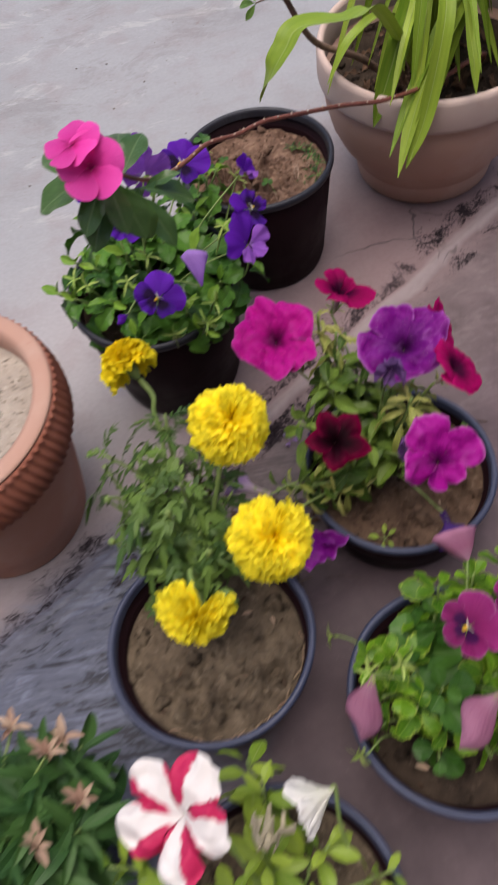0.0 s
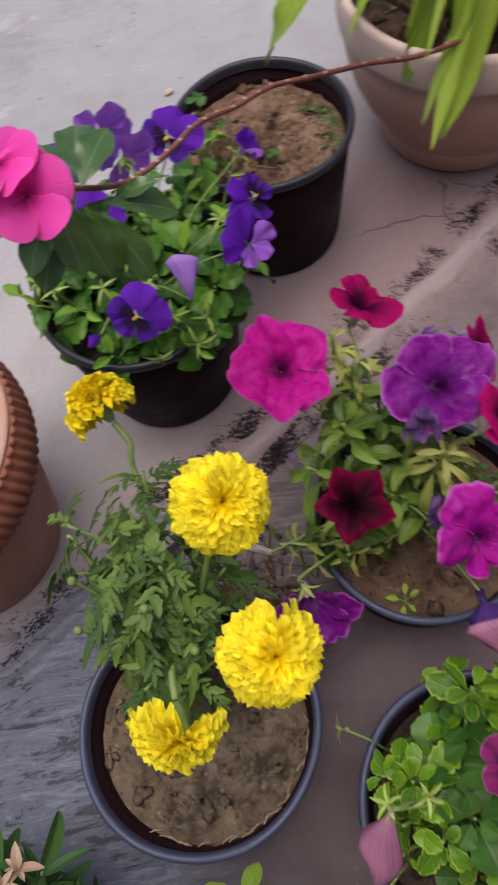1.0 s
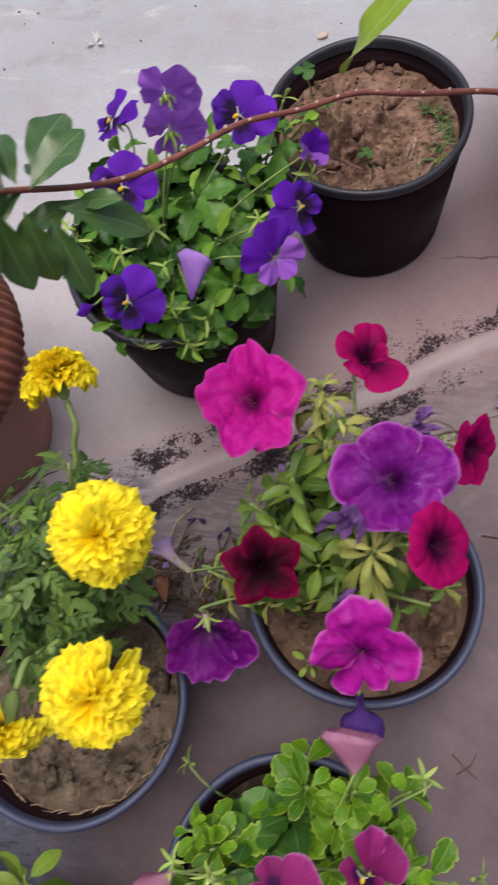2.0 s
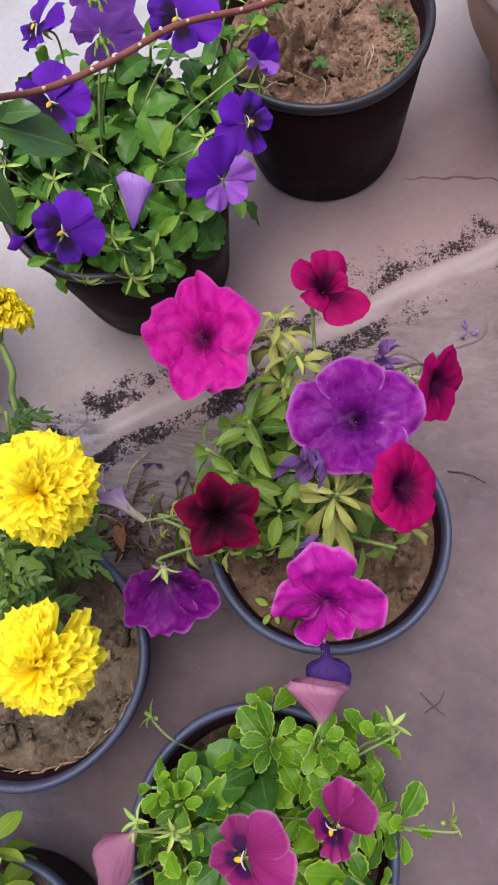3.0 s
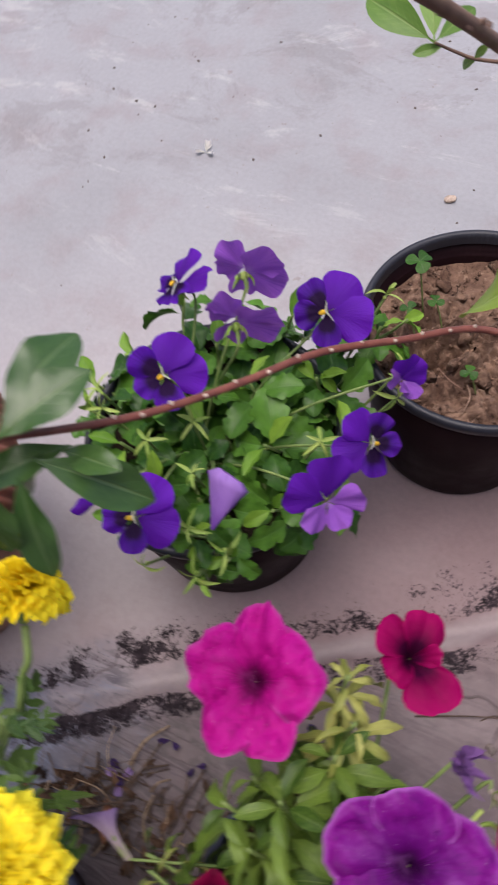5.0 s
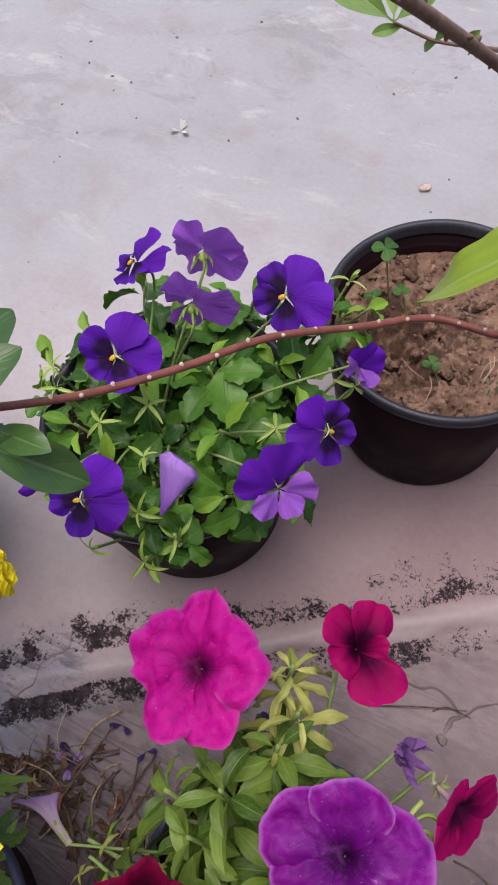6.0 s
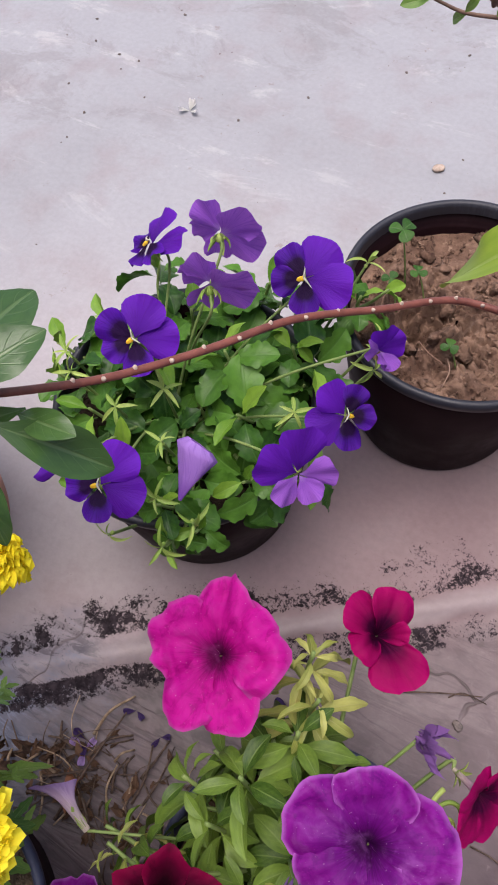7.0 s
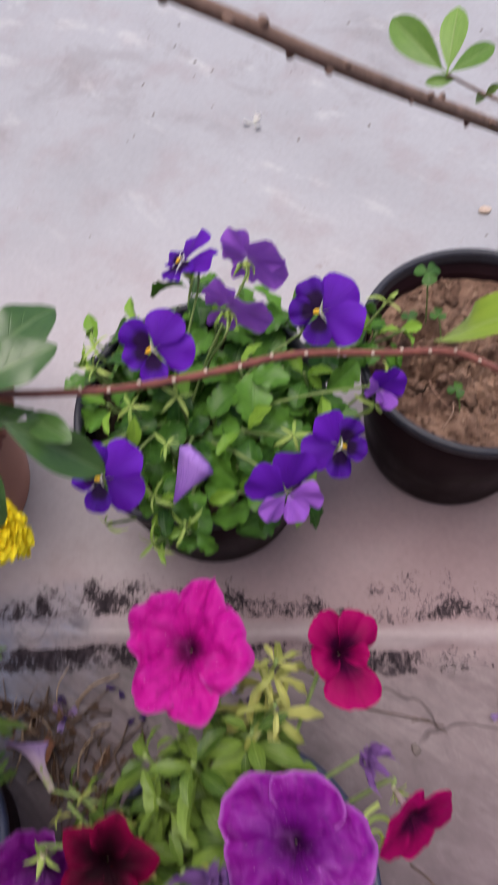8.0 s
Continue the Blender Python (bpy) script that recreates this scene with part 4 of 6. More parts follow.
# ---- flowers ----
def fan_petal(name, material, half, reach=1.0, cup=0.15, ruffle=0.05, waves=3.0, point=0.0, nu=12, nv=9, phase=0.0):
    """A rounded petal that spreads from the origin along y."""
    u, v = np.linspace(-1, 1, nu + 1), np.linspace(0.02, 1, nv)
    U, V = np.meshgrid(u, v, indexing="ij")
    a = U * half * (0.55 + 0.45 * np.sin(np.clip(V, 0, 1) * np.pi / 2))
    R = reach * (1 - 0.16 * U ** 2 - 0.24 * U ** 6 + point * (1 - np.abs(U)) ** 2)
    x, y = V * R * np.sin(a), V * R * np.cos(a)
    z = cup * V ** 2 * (1 - 0.6 * U ** 2) + ruffle * V ** 3 * np.sin(waves * np.pi * U + phase) - 0.10 * V ** 4 * np.abs(U)
    mesh = grid_mesh(name, np.stack([x, y, z], 2), np.stack([(U + 1) / 2, V], 2))
    mesh.materials.append(material)
    return mesh


def violet_set(prefix, upper, faced, pale):
    kinds = {}
    for key, mats in (("open", (upper, faced)), ("back", (pale, pale)), ("folded", (upper, pale)), ("cup", (pale, pale))):
        kinds[key] = {
            "upper": [fan_petal("petal", M[mats[0]], 0.82, 1.16, -0.06, 0.09, 2.2, phase=p) for p in (0.0, 1.7, 3.1)],
            "side": [fan_petal("petal", M[mats[1]], 0.66, 0.96, 0.06, 0.09, 2.2, phase=p) for p in (0.5, 2.2, 4.0)],
            "lip": [fan_petal("petal", M[mats[1]], 0.74, 0.80, 0.10, 0.10, 2.6, phase=p) for p in (0.9, 2.8, 4.4)],
        }
    return kinds


PANSY = violet_set("pansy", "pansy_back", "pansy_face", "pansy_pale")
VIOLA = violet_set("viola", "viola_back", "viola_face", "viola_pale")


def ball(name, material, rx, ry, rz, n=10):
    a, b = np.linspace(0, 2 * np.pi, n, endpoint=False), np.linspace(0.02, np.pi - 0.02, n // 2 + 2)
    A, B = np.meshgrid(a, b, indexing="ij")
    mesh = grid_mesh(name, np.stack([rx * np.sin(B) * np.cos(A), ry * np.sin(B) * np.sin(A), rz * np.cos(B)], 2), np.stack([A / 6.283, B / np.pi], 2), wrap=True)
    mesh.materials.append(material)
    return mesh


EYE = ball("eye", M["eye"], 0.065, 0.11, 0.05)
BEARD = joined("beard", [tube([(0, 0.0, 0.0), (0, 0.11, 0.03), (0, 0.22, 0.0)], 0.028, 0.012, 5, 4)])
BEARD.materials.append(M["white_petal"])
CALYX = ball("flower", M["sepal"], 0.12, 0.12, 0.13)
CALYX.transform(Matrix.Translation((0, 0, -0.22)))
BUTTON = ball("flower", M["green_stem"], 0.22, 0.22, 0.2)


def violet_flower(plant, kinds, how, at, normal, up, size, foot=None):
    """Two upper petals behind, two at the sides, a lip with a yellow eye, and the sepals on the back."""
    r = size / 2
    fl = part("flower", CALYX, None, plant.ob, m=face_pose(plant.rel(at), normal, up, r))
    k = kinds[how]
    bend = {"open": 0.0, "back": 0.22, "folded": 0.75, "cup": 1.05}[how]
    rows = [("upper", 37, -0.07, -0.05), ("upper", -37, -0.10, -0.08), ("side", 108, 0.0, 0.02), ("side", -108, 0.01, 0.03), ("lip", 180, 0.05, 0.04)]
    for kind, deg, z, lean in rows:
        tilt = lean + random.uniform(-0.32, 0.30) + bend * random.uniform(0.4, 1.0) * (1 if kind != "upper" else 0.6)
        m = Matrix.Translation((0, 0, z)) @ Matrix.Rotation(radians(deg + random.uniform(-7, 7)), 4, "Z") @ Matrix.Rotation(tilt, 4, "X") @ Matrix.Scale(random.uniform(0.93, 1.05), 4)
        part("petal", random.choice(k[kind]), None, fl, m=m)
    if how == "open":
        part("eye", EYE, None, fl, "yellow eye", Matrix.Translation((0, -0.10, 0.10)))
        for sx in (-1, 1):
            part("beard", BEARD, None, fl, "white bristle", Matrix.Translation((0, -0.02, 0.13)) @ Matrix.Rotation(sx * 1.15, 4, "Z"))
    for i in range(5):
        m = Matrix.Translation((0, 0, -0.14)) @ Matrix.Rotation(radians(72 * i + 20), 4, "Z") @ Matrix.Rotation(-0.5, 4, "X") @ Matrix.Scale(0.5, 4)
        part("sepal", LEAF["sepal"][i % 3], None, fl, m=m)
    n = Vector(normal).normalized()
    back = Vector(at) - n * r * 0.2
    foot = Vector(foot) if foot else plant.at + Vector((random.uniform(-0.02, 0.02), random.uniform(-0.02, 0.02), 0.0))
    neck = back - n * r * 0.5 + Vector((0, 0, -0.004))
    plant.stalk([foot, (foot + neck) / 2 + Vector((0, 0, 0.012)), neck, back], 0.0011, 0.0009)


def petunia_corolla(name, material, point=0.0, lobes=5, ruffle=0.05, depth=0.35, notch=0.14, seed=0, low=0.0, cone=0.0, reaches=(1.0, 1.0, 1.0, 1.0, 1.0)):
    """A funnel of one unit radius, open along z, out of five rounded lobes that lap over one another near the rim."""
    nu, nr = 18, 18
    u, t = np.linspace(-1, 1, nu + 1), np.linspace(0.0, 1, nr)
    U, T = np.meshgrid(u, t, indexing="ij")
    rng = np.random.RandomState(seed)
    verts, faces, uvs = [], [], []
    cell = [(p * nr + q, (p + 1) * nr + q, (p + 1) * nr + q + 1, p * nr + q + 1) for p in range(nu) for q in range(nr - 1)]
    for k in range(lobes):
        mid = math.pi / 2 + 2 * math.pi * k / lobes + rng.uniform(-0.09, 0.09)
        half = math.pi / lobes + 0.03 + rng.uniform(0.12, 0.26) * step01(T, 0.08, 0.7)
        A = mid + U * half
        reach = reaches[k] * rng.uniform(0.93, 1.07) * (1 - low * math.exp(-((((mid % 6.2832) - 4.71) / 0.9) ** 2)))
        frill = fbm(9 + 5.0 * np.cos(A), 9 + 5.0 * np.sin(A), seed + 9 + k, 3) - 0.47
        edge = reach * (0.94 + 0.14 * frill - (0.02 + notch * 0.35) * U ** 2 - (0.03 + notch * 0.8) * U ** 8 + point * (1 - np.abs(U - rng.uniform(-0.25, 0.25))) ** 2)
        rad = 0.012 + (edge - 0.012) * T ** 1.05
        z = -depth * np.exp(-((rad / 0.20) ** 1.2)) + 0.06 * T ** 2 - cone * (1 - T) ** 0.85
        lift, tilt = rng.uniform(-0.08, 0.10), rng.choice([-1, 1, 1]) * rng.uniform(0.05, 0.13)
        z = z + step01(T, 0.38, 1.1) * (lift + tilt * U) + rng.uniform(0.04, 0.16) * step01(T, 0.12, 1.0) * (1 - U ** 2)
        wavy = fbm(7 + 4.0 * rad * np.cos(A), 7 + 4.0 * rad * np.sin(A), seed + 5 + 3 * k, 3) - 0.47
        z = z + ruffle * 6.5 * wavy * T ** 1.4 - rng.uniform(0.04, 0.26) * T ** 5 * (0.6 + 0.4 * U ** 2)
        z = z - 0.05 * T * (1 - 0.5 * T) * np.exp(-((U / 0.10) ** 2)) + 0.014 * np.sin(U * 13 + 9 * wavy) * T * (1 - 0.4 * T)
        n = len(verts)
        verts += np.stack([rad * np.cos(A), rad * np.sin(A), z], 2).reshape(-1, 3).tolist()
        uvs.append(np.stack([(k + (U + 1) / 2) / lobes, T], 2).reshape(-1, 2))
        faces += [tuple(i + n for i in f) for f in cell]
    mesh = bpy.data.meshes.new(name)
    mesh.from_pydata(verts, [], faces)
    flat = np.concatenate(uvs)
    idx = np.empty(len(mesh.loops), dtype=np.int32)
    mesh.loops.foreach_get("vertex_index", idx)
    mesh.uv_layers.new(name="UVMap").data.foreach_set("uv", flat[idx].astype(np.float32).ravel())
    mesh.shade_smooth()
    mesh.materials.append(material)
    return mesh


TUBE_A, TUBE_T = np.meshgrid(np.linspace(0, 2 * np.pi, 14, endpoint=False), np.linspace(0, 1, 7), indexing="ij")
TUBE_R = 0.06 + 0.045 * TUBE_T ** 1.5
TUBE = grid_mesh("flower", np.stack([TUBE_R * np.cos(TUBE_A), TUBE_R * np.sin(TUBE_A), -0.95 + 0.68 * TUBE_T], 2), np.stack([TUBE_A / 6.3, TUBE_T], 2), wrap=True)
TUBE.materials.append(M["tube"])


def petunia_flower(plant, colour, at, normal, up, size, foot=None, seed=0, point=0.0, low=0.0, cut=0.0, cone=0.0, squash=(1.0, 1.0), reaches=(1.0, 1.0, 1.0, 1.0, 1.0)):
    r = size / 2
    fl = part("flower", TUBE, None, plant.ob, m=face_pose(plant.rel(at), normal, up, r))
    part("corolla", petunia_corolla("corolla", M[colour], point, seed=seed, ruffle=0.03 if colour in ("crimson", "maroon") else random.uniform(0.08, 0.12), notch=0.05 + point * 0.3 + cut, low=low, cone=cone, reaches=reaches), None, fl, f"{colour} funnel-shaped corolla", Matrix.Diagonal((*squash, 1.0, 1.0)))
    part("stigma", ball("stigma", M["sepal"], 0.009, 0.009, 0.014, 8), None, fl, m=Matrix.Translation((0, 0, -0.28 - cone)))
    for i in range(5):
        m = Matrix.Translation((0, 0, -0.93)) @ Matrix.Rotation(radians(72 * i), 4, "Z") @ Matrix.Rotation(1.0, 4, "X") @ Matrix.Scale(0.42, 4)
        part("sepal", LEAF["sepal"][i % 3], None, fl, m=m)
    n = Vector(normal).normalized()
    back = Vector(at) - n * r * 0.95
    foot = Vector(foot) if foot else plant.at
    plant.stalk([foot, (foot + back) / 2 + Vector((0, 0, 0.01)), back - n * 0.006, back], 0.0016, 0.0013)


def ray_floret(name, material, curl, frill):
    u, v = np.linspace(-1, 1, 9), np.linspace(0, 1, 8)
    U, V = np.meshgrid(u, v, indexing="ij")
    w = 0.05 + 0.180 * np.sin(np.clip(V * 0.9 + 0.1, 0, 1) * np.pi * 0.56)
    y = V * (1 - 0.09 * np.abs(np.sin(U * 4.7)) * (V > 0.95) - 0.09 * U ** 2 * V ** 2)
    z = frill * V ** 2 * np.sin(U * 5.5) * 0.12 - curl * V ** 2 * 0.35 + 0.07 * U ** 2
    mesh = grid_mesh(name, np.stack([U * w, y, z], 2), np.stack([(U + 1) / 2, V], 2))
    mesh.materials.append(material)
    return mesh


FLORETS = {c: [ray_floret("petal", M[c], cu, fr) for cu, fr in ((0.3, 1.0), (0.9, 0.7), (0.1, 1.3), (0.6, 1.5))] for c in ("marigold", "marigold_deep")}


def marigold_head(plant, colour, fullness, at, normal, up, size, foot, n=210, gap=None):
    """A pompon of frilled ray petals over a green cup."""
    r = size / 2
    fl = part("flower", BUTTON, None, plant.ob, m=face_pose(plant.rel(at), normal, up, r) @ Matrix.Translation((0, 0, -0.35)))
    for i in range(n):
        f = (i + 0.5) / n
        polar = 0.12 + (1.72 * fullness + 0.1) * f ** 0.62
        az = i * 2.39996 + random.uniform(-0.25, 0.25)
        if gap and f > 0.25 and f > 0.45 and abs((az - gap[0] + math.pi) % (2 * math.pi) - math.pi) < gap[1] * f:
            continue
        d = Vector((math.sin(polar) * math.cos(az), math.sin(polar) * math.sin(az), math.cos(polar) * 0.78))
        size_i = (0.60 + 0.36 * f) * random.uniform(0.9, 1.12)
        at_i = d * 0.12 + Vector((0, 0, 0.33 - 0.12 * f))
        face = Vector((0, 0, 1)) + Vector((random.uniform(-0.5, 0.5), random.uniform(-0.5, 0.5), 0)) - d * 0.2
        part("petal", random.choice(FLORETS[colour]), None, fl, m=aim(at_i, d, face, size_i))
    cup = lathe("calyx", [(0.02, -0.75), (0.10, -0.72), (0.20, -0.5), (0.24, -0.2), (0.26, 0.02), (0.2, 0.0), (0.02, -0.1)], 20)
    part("calyx", cup, M["green_stem"], fl, "green ribbed cup", Matrix.Translation((0, 0, 0.28)))
    nrm = Vector(normal).normalized()
    back = Vector(at) - nrm * r * 0.85
    plant.stalk([Vector(foot), (Vector(foot) + back) / 2 - nrm * 0.004, back - nrm * 0.02, back], 0.0022, 0.0026, 8)


# ---- pansies ----
pansy = Plant("pansy_plant", (0.038, 0.636, 0.150), "bushy pansy with deep purple flowers in a black pot", "pansy")
for how, at, normal, up, size in [
    ("open", (0.102, 0.711, 0.256), (0.11, -0.55, 0.82), (0.78, 0.63, 0.05), 0.055),
    ("open", (0.031, 0.614, 0.278), (0.21, -0.42, 0.89), (0.53, 0.82, 0.19), 0.051),
    ("open", (0.048, 0.529, 0.250), (0.12, -0.37, 0.92), (0.83, 0.56, 0.01), 0.050),
    ("open", (0.162, 0.637, 0.236), (0.52, -0.24, 0.82), (-0.95, -0.28, 0.14), 0.046),
    ("folded", (0.150, 0.590, 0.232), (0.62, -0.57, 0.53), (-0.76, 0.50, 0.41), 0.050),
    ("open", (-0.001, 0.690, 0.268), (-0.66, -0.05, 0.75), (0.60, 0.78, 0.16), 0.048),
    ("back", (0.045, 0.706, 0.282), (-0.40, 0.90, -0.06), (0.80, 0.40, 0.20), 0.054),
    ("back", (0.061, 0.661, 0.291), (-0.43, 0.89, 0.11), (0.85, 0.45, 0.10), 0.054),
    ("folded", (0.166, 0.682, 0.248), (0.77, -0.35, 0.53), (0.14, 0.93, 0.34), 0.034),
]:
    violet_flower(pansy, PANSY, how, at, normal, up, size)
for tip, way, n, size in [
    ((-0.047, 0.606, 0.200), (-0.6, -0.3, 1), 9, 0.042), ((-0.008, 0.588, 0.205), (-0.3, -0.4, 1), 9, 0.044), ((0.070, 0.544, 0.205), (0.1, -0.7, 1), 9, 0.042),
    ((0.099, 0.540, 0.195), (0.2, -0.7, 0.8), 8, 0.040), ((0.084, 0.525, 0.190), (0.1, -0.9, 0.7), 8, 0.036), ((0.089, 0.624, 0.205), (0.1, -0.2, 1), 9, 0.046),
    ((0.062, 0.662, 0.215), (0, -0.1, 1), 9, 0.046), ((0.102, 0.689, 0.205), (0.2, 0.1, 1), 9, 0.044), ((0.062, 0.738, 0.200), (0.1, 0.4, 1), 8, 0.044),
    ((0.128, 0.755, 0.195), (0.5, 0.3, 1), 9, 0.040), ((0.144, 0.772, 0.190), (0.7, 0.4, 0.8), 7, 0.036), ((-0.023, 0.720, 0.205), (-0.2, 0.4, 1), 9, 0.044),
    ((0.121, 0.687, 0.195), (0.4, 0, 1), 8, 0.042), ((-0.042, 0.661, 0.200), (-0.6, 0.1, 1), 9, 0.040), ((0.150, 0.610, 0.190), (0.7, -0.3, 0.8), 7, 0.038),
    ((0.112, 0.584, 0.195), (0.3, -0.4, 1), 8, 0.042), ((0.020, 0.640, 0.215), (-0.1, 0, 1), 9, 0.044), ((-0.020, 0.640, 0.205), (-0.3, 0, 1), 9, 0.042),
    ((0.030, 0.570, 0.200), (0, -0.5, 1), 9, 0.042), ((0.020, 0.690, 0.205), (0, 0.2, 1), 8, 0.042), ((-0.070, 0.635, 0.185), (-0.8, 0, 0.7), 7, 0.036),
    ((0.010, 0.540, 0.190), (-0.2, -0.8, 0.8), 7, 0.036),
]:
    pansy.shoot(tip, Vector(way) + Vector((random.uniform(-0.3, 0.3), random.uniform(-0.3, 0.3), 0)), "pansy", n - 1, size * (0.9 if way[1] < -0.6 else 1.1), young="pansy_young", root=pansy.at + Vector((random.uniform(-0.04, 0.04), random.uniform(-0.04, 0.04), 0)))
for k in range(12):
    a, rr = k * 2.4, 0.015 + 0.070 * math.sqrt((k + 0.5) / 12)
    q = Vector((0.046 + rr * math.cos(a), 0.652 + 1.06 * rr * math.sin(a), 0.198 - 0.02 * rr / 0.1 + random.uniform(-0.012, 0.008)))
    pansy.shoot(q, (math.cos(a) * rr * 7, math.sin(a) * rr * 7, 0.9), "pansy", 7, 0.046, root=pansy.at + Vector((0.4 * rr * math.cos(a), 0.4 * rr * math.sin(a), 0)))
# spent star-shaped calyxes and a furled lilac bud
for at, way in [((-0.040, 0.617, 0.216), (-0.3, -0.2, 1)), ((-0.027, 0.603, 0.218), (-0.5, -0.4, 0.6)), ((0.017, 0.590, 0.222), (0, -0.3, 1)), ((0.042, 0.613, 0.226), (0.3, -0.1, 1)), ((0.060, 0.577, 0.228), (-0.4, 0.1, 0.9)),
                ((0.073, 0.543, 0.222), (0, -0.6, 0.8)), ((0.088, 0.519, 0.210), (0.1, -0.9, 0.3)), ((0.054, 0.512, 0.212), (-0.4, -0.8, 0.2)), ((0.163, 0.685, 0.218), (0.8, -0.4, 0.4)), ((0.158, 0.711, 0.216), (0.6, 0.2, 0.7)),
                ((0.129, 0.631, 0.226), (0.2, -0.3, 1)), ((0.127, 0.766, 0.220), (0.3, 0.5, 0.8)), ((0.100, 0.540, 0.214), (0.5, -0.5, 0.4))]:
    cal = part("seed_calyx", CALYX, None, pansy.ob, "star of pale green sepals", face_pose(pansy.rel(at), way, (0, 0.3, 1), 0.0120))
    for i in range(5):
        m = Matrix.Rotation(radians(72 * i + random.uniform(-15, 15)), 4, "Z") @ Matrix.Rotation(random.uniform(-0.5, 1.3), 4, "X") @ Matrix.Diagonal((0.8, 1.0, 1.0, 1.0)) @ Matrix.Scale(random.uniform(0.9, 1.6), 4)
        part("sepal", LEAF["sepal"][i % 3], None, cal, m=m)
    a = Vector(at)
    pansy.stalk([a * 0.75 + pansy.at * 0.25 - Vector((0, 0, 0.045)), a * 0.9 + pansy.at * 0.1 - Vector((0, 0, 0.018)), a], 0.0012, 0.001)


def furled_bud(plant, material, at, along, size, label, calyx=True, style="egg"):
    u, v = np.linspace(0, 2 * np.pi, 22, endpoint=False), np.linspace(0, 1, 10)
    U, V = np.meshgrid(u, v, indexing="ij")
    r = (0.04 + 0.34 * np.sin(np.pi * 0.93 * V ** 1.7) ** 0.9) * (1 + 0.13 * np.sin(U * 5 + V * 4) * V)
    if style == "cone":
        r = (0.03 + 0.40 * V ** 1.15) * (1 + 0.10 * np.sin(U * 5 + V * 4)) * np.where(V > 0.99, 0.55, 1.0)
    if style == "fan":
        r = (0.05 + 0.80 * V ** 0.9) * (1 + 0.12 * np.sin(U * 4 + V * 2)) * np.where(V > 0.99, 0.7, 1.0)
    if style == "cup":
        r = (0.10 + 0.36 * step01(V, 0.36, 0.62) - 0.02 * V) * (1 + 0.12 * np.sin(U * 7 + V * 5) * V)
    if style == "trumpet":
        r = (0.07 + 0.05 * V + 0.26 * V ** 5) * (1 + 0.14 * np.sin(U * 5) * V)
    P = np.stack([r * np.cos(U + V * 1.2), V + {"cone": 0.06, "fan": 0.10, "cup": 0.04}.get(style, 0.22) * V * np.sin(U), 0.62 * r * np.sin(U + V * 1.2)], 2)
    bud = part("bud", grid_mesh("bud", P, np.stack([U / 6.283, V], 2), wrap=True), M[material], plant.ob, label, aim(plant.rel(at), along, (0, -0.3, 1), size))
    for i in range(5 if calyx else 0):
        m = Matrix.Rotation(radians(72 * i), 4, "Y") @ Matrix.Rotation(0.25, 4, "X") @ Matrix.Scale(0.55, 4)
        part("sepal", LEAF["sepal"][i % 3], None, bud, m=m)
    plant.stalk([plant.at, (plant.at + Vector(at)) / 2 + Vector((0, 0, 0.012)), Vector(at)], 0.0013, 0.001)


furled_bud(pansy, "lilac", (0.092, 0.544, 0.236), (0.02, 0.86, 0.5), 0.036, "furled lilac bud", False, "cone")
furled_bud(pansy, "pansy_back", (0.014, 0.532, 0.236), (-0.6, -0.5, 0.1), 0.014, "small violet bud")
pansy.done()

# ---- petunia in the low pot ----
petunia = Plant("petunia_plant", (0.225, 0.395, 0.066), "straggling petunia with magenta, violet and crimson flowers", "petunia")
for k, (colour, at, normal, up, size, point) in enumerate([
    ("magenta", (0.149, 0.472, 0.218), (-0.10, -0.25, 0.96), (-0.28, 0.86, 0.43), 0.088, 0.20),
    ("violet", (0.262, 0.418, 0.230), (-0.08, -0.21, 0.97), (-0.20, 0.93, 0.30), 0.090, 0.06),
    ("maroon", (0.178, 0.350, 0.204), (0.18, -0.25, 0.95), (-0.28, 0.91, 0.30), 0.050, 0.34),
    ("orchid", (0.257, 0.297, 0.212), (0.03, -0.58, 0.81), (-0.11, 0.95, 0.29), 0.082, 0.0),
    ("crimson", (0.232, 0.528, 0.200), (0.30, 0.06, 0.95), (-0.05, 0.96, 0.10), 0.070, 0.0),
    ("crimson", (0.298, 0.376, 0.234), (0.65, -0.10, 0.75), (-0.20, 0.93, 0.30), 0.060, 0.0),
    ("crimson", (0.319, 0.470, 0.172), (0.76, -0.37, 0.50), (-0.11, 0.95, 0.29), 0.054, 0.22),
    ("violet", (0.130, 0.296, 0.104), (0.05, -0.67, -0.74), (0.97, 0.20, 0.00), 0.078, 0.12),
]):
    petunia_flower(petunia, colour, at, normal, up, size, seed=k + 1, point=point, low=0.62 if colour == "orchid" else 0.0, cut=(0.0, 0.16, 0.15, 0.45, 0.40, 0.06, 0.05, 0.1)[k], cone={7: 0.38}.get(k, 0.0), squash={0: (0.86, 1.03), 1: (0.97, 0.92), 4: (0.95, 0.95)}.get(k, (1.0, 1.0)), reaches={4: (0.98, 0.92, 0.72, 1.22, 0.48), 3: (1.1, 1.0, 0.9, 0.9, 1.0)}.get(k, (1.0, 1.0, 1.0, 1.0, 1.0)), foot=(0.225 + random.uniform(-0.015, 0.015), 0.395 + random.uniform(-0.015, 0.015), 0.066))
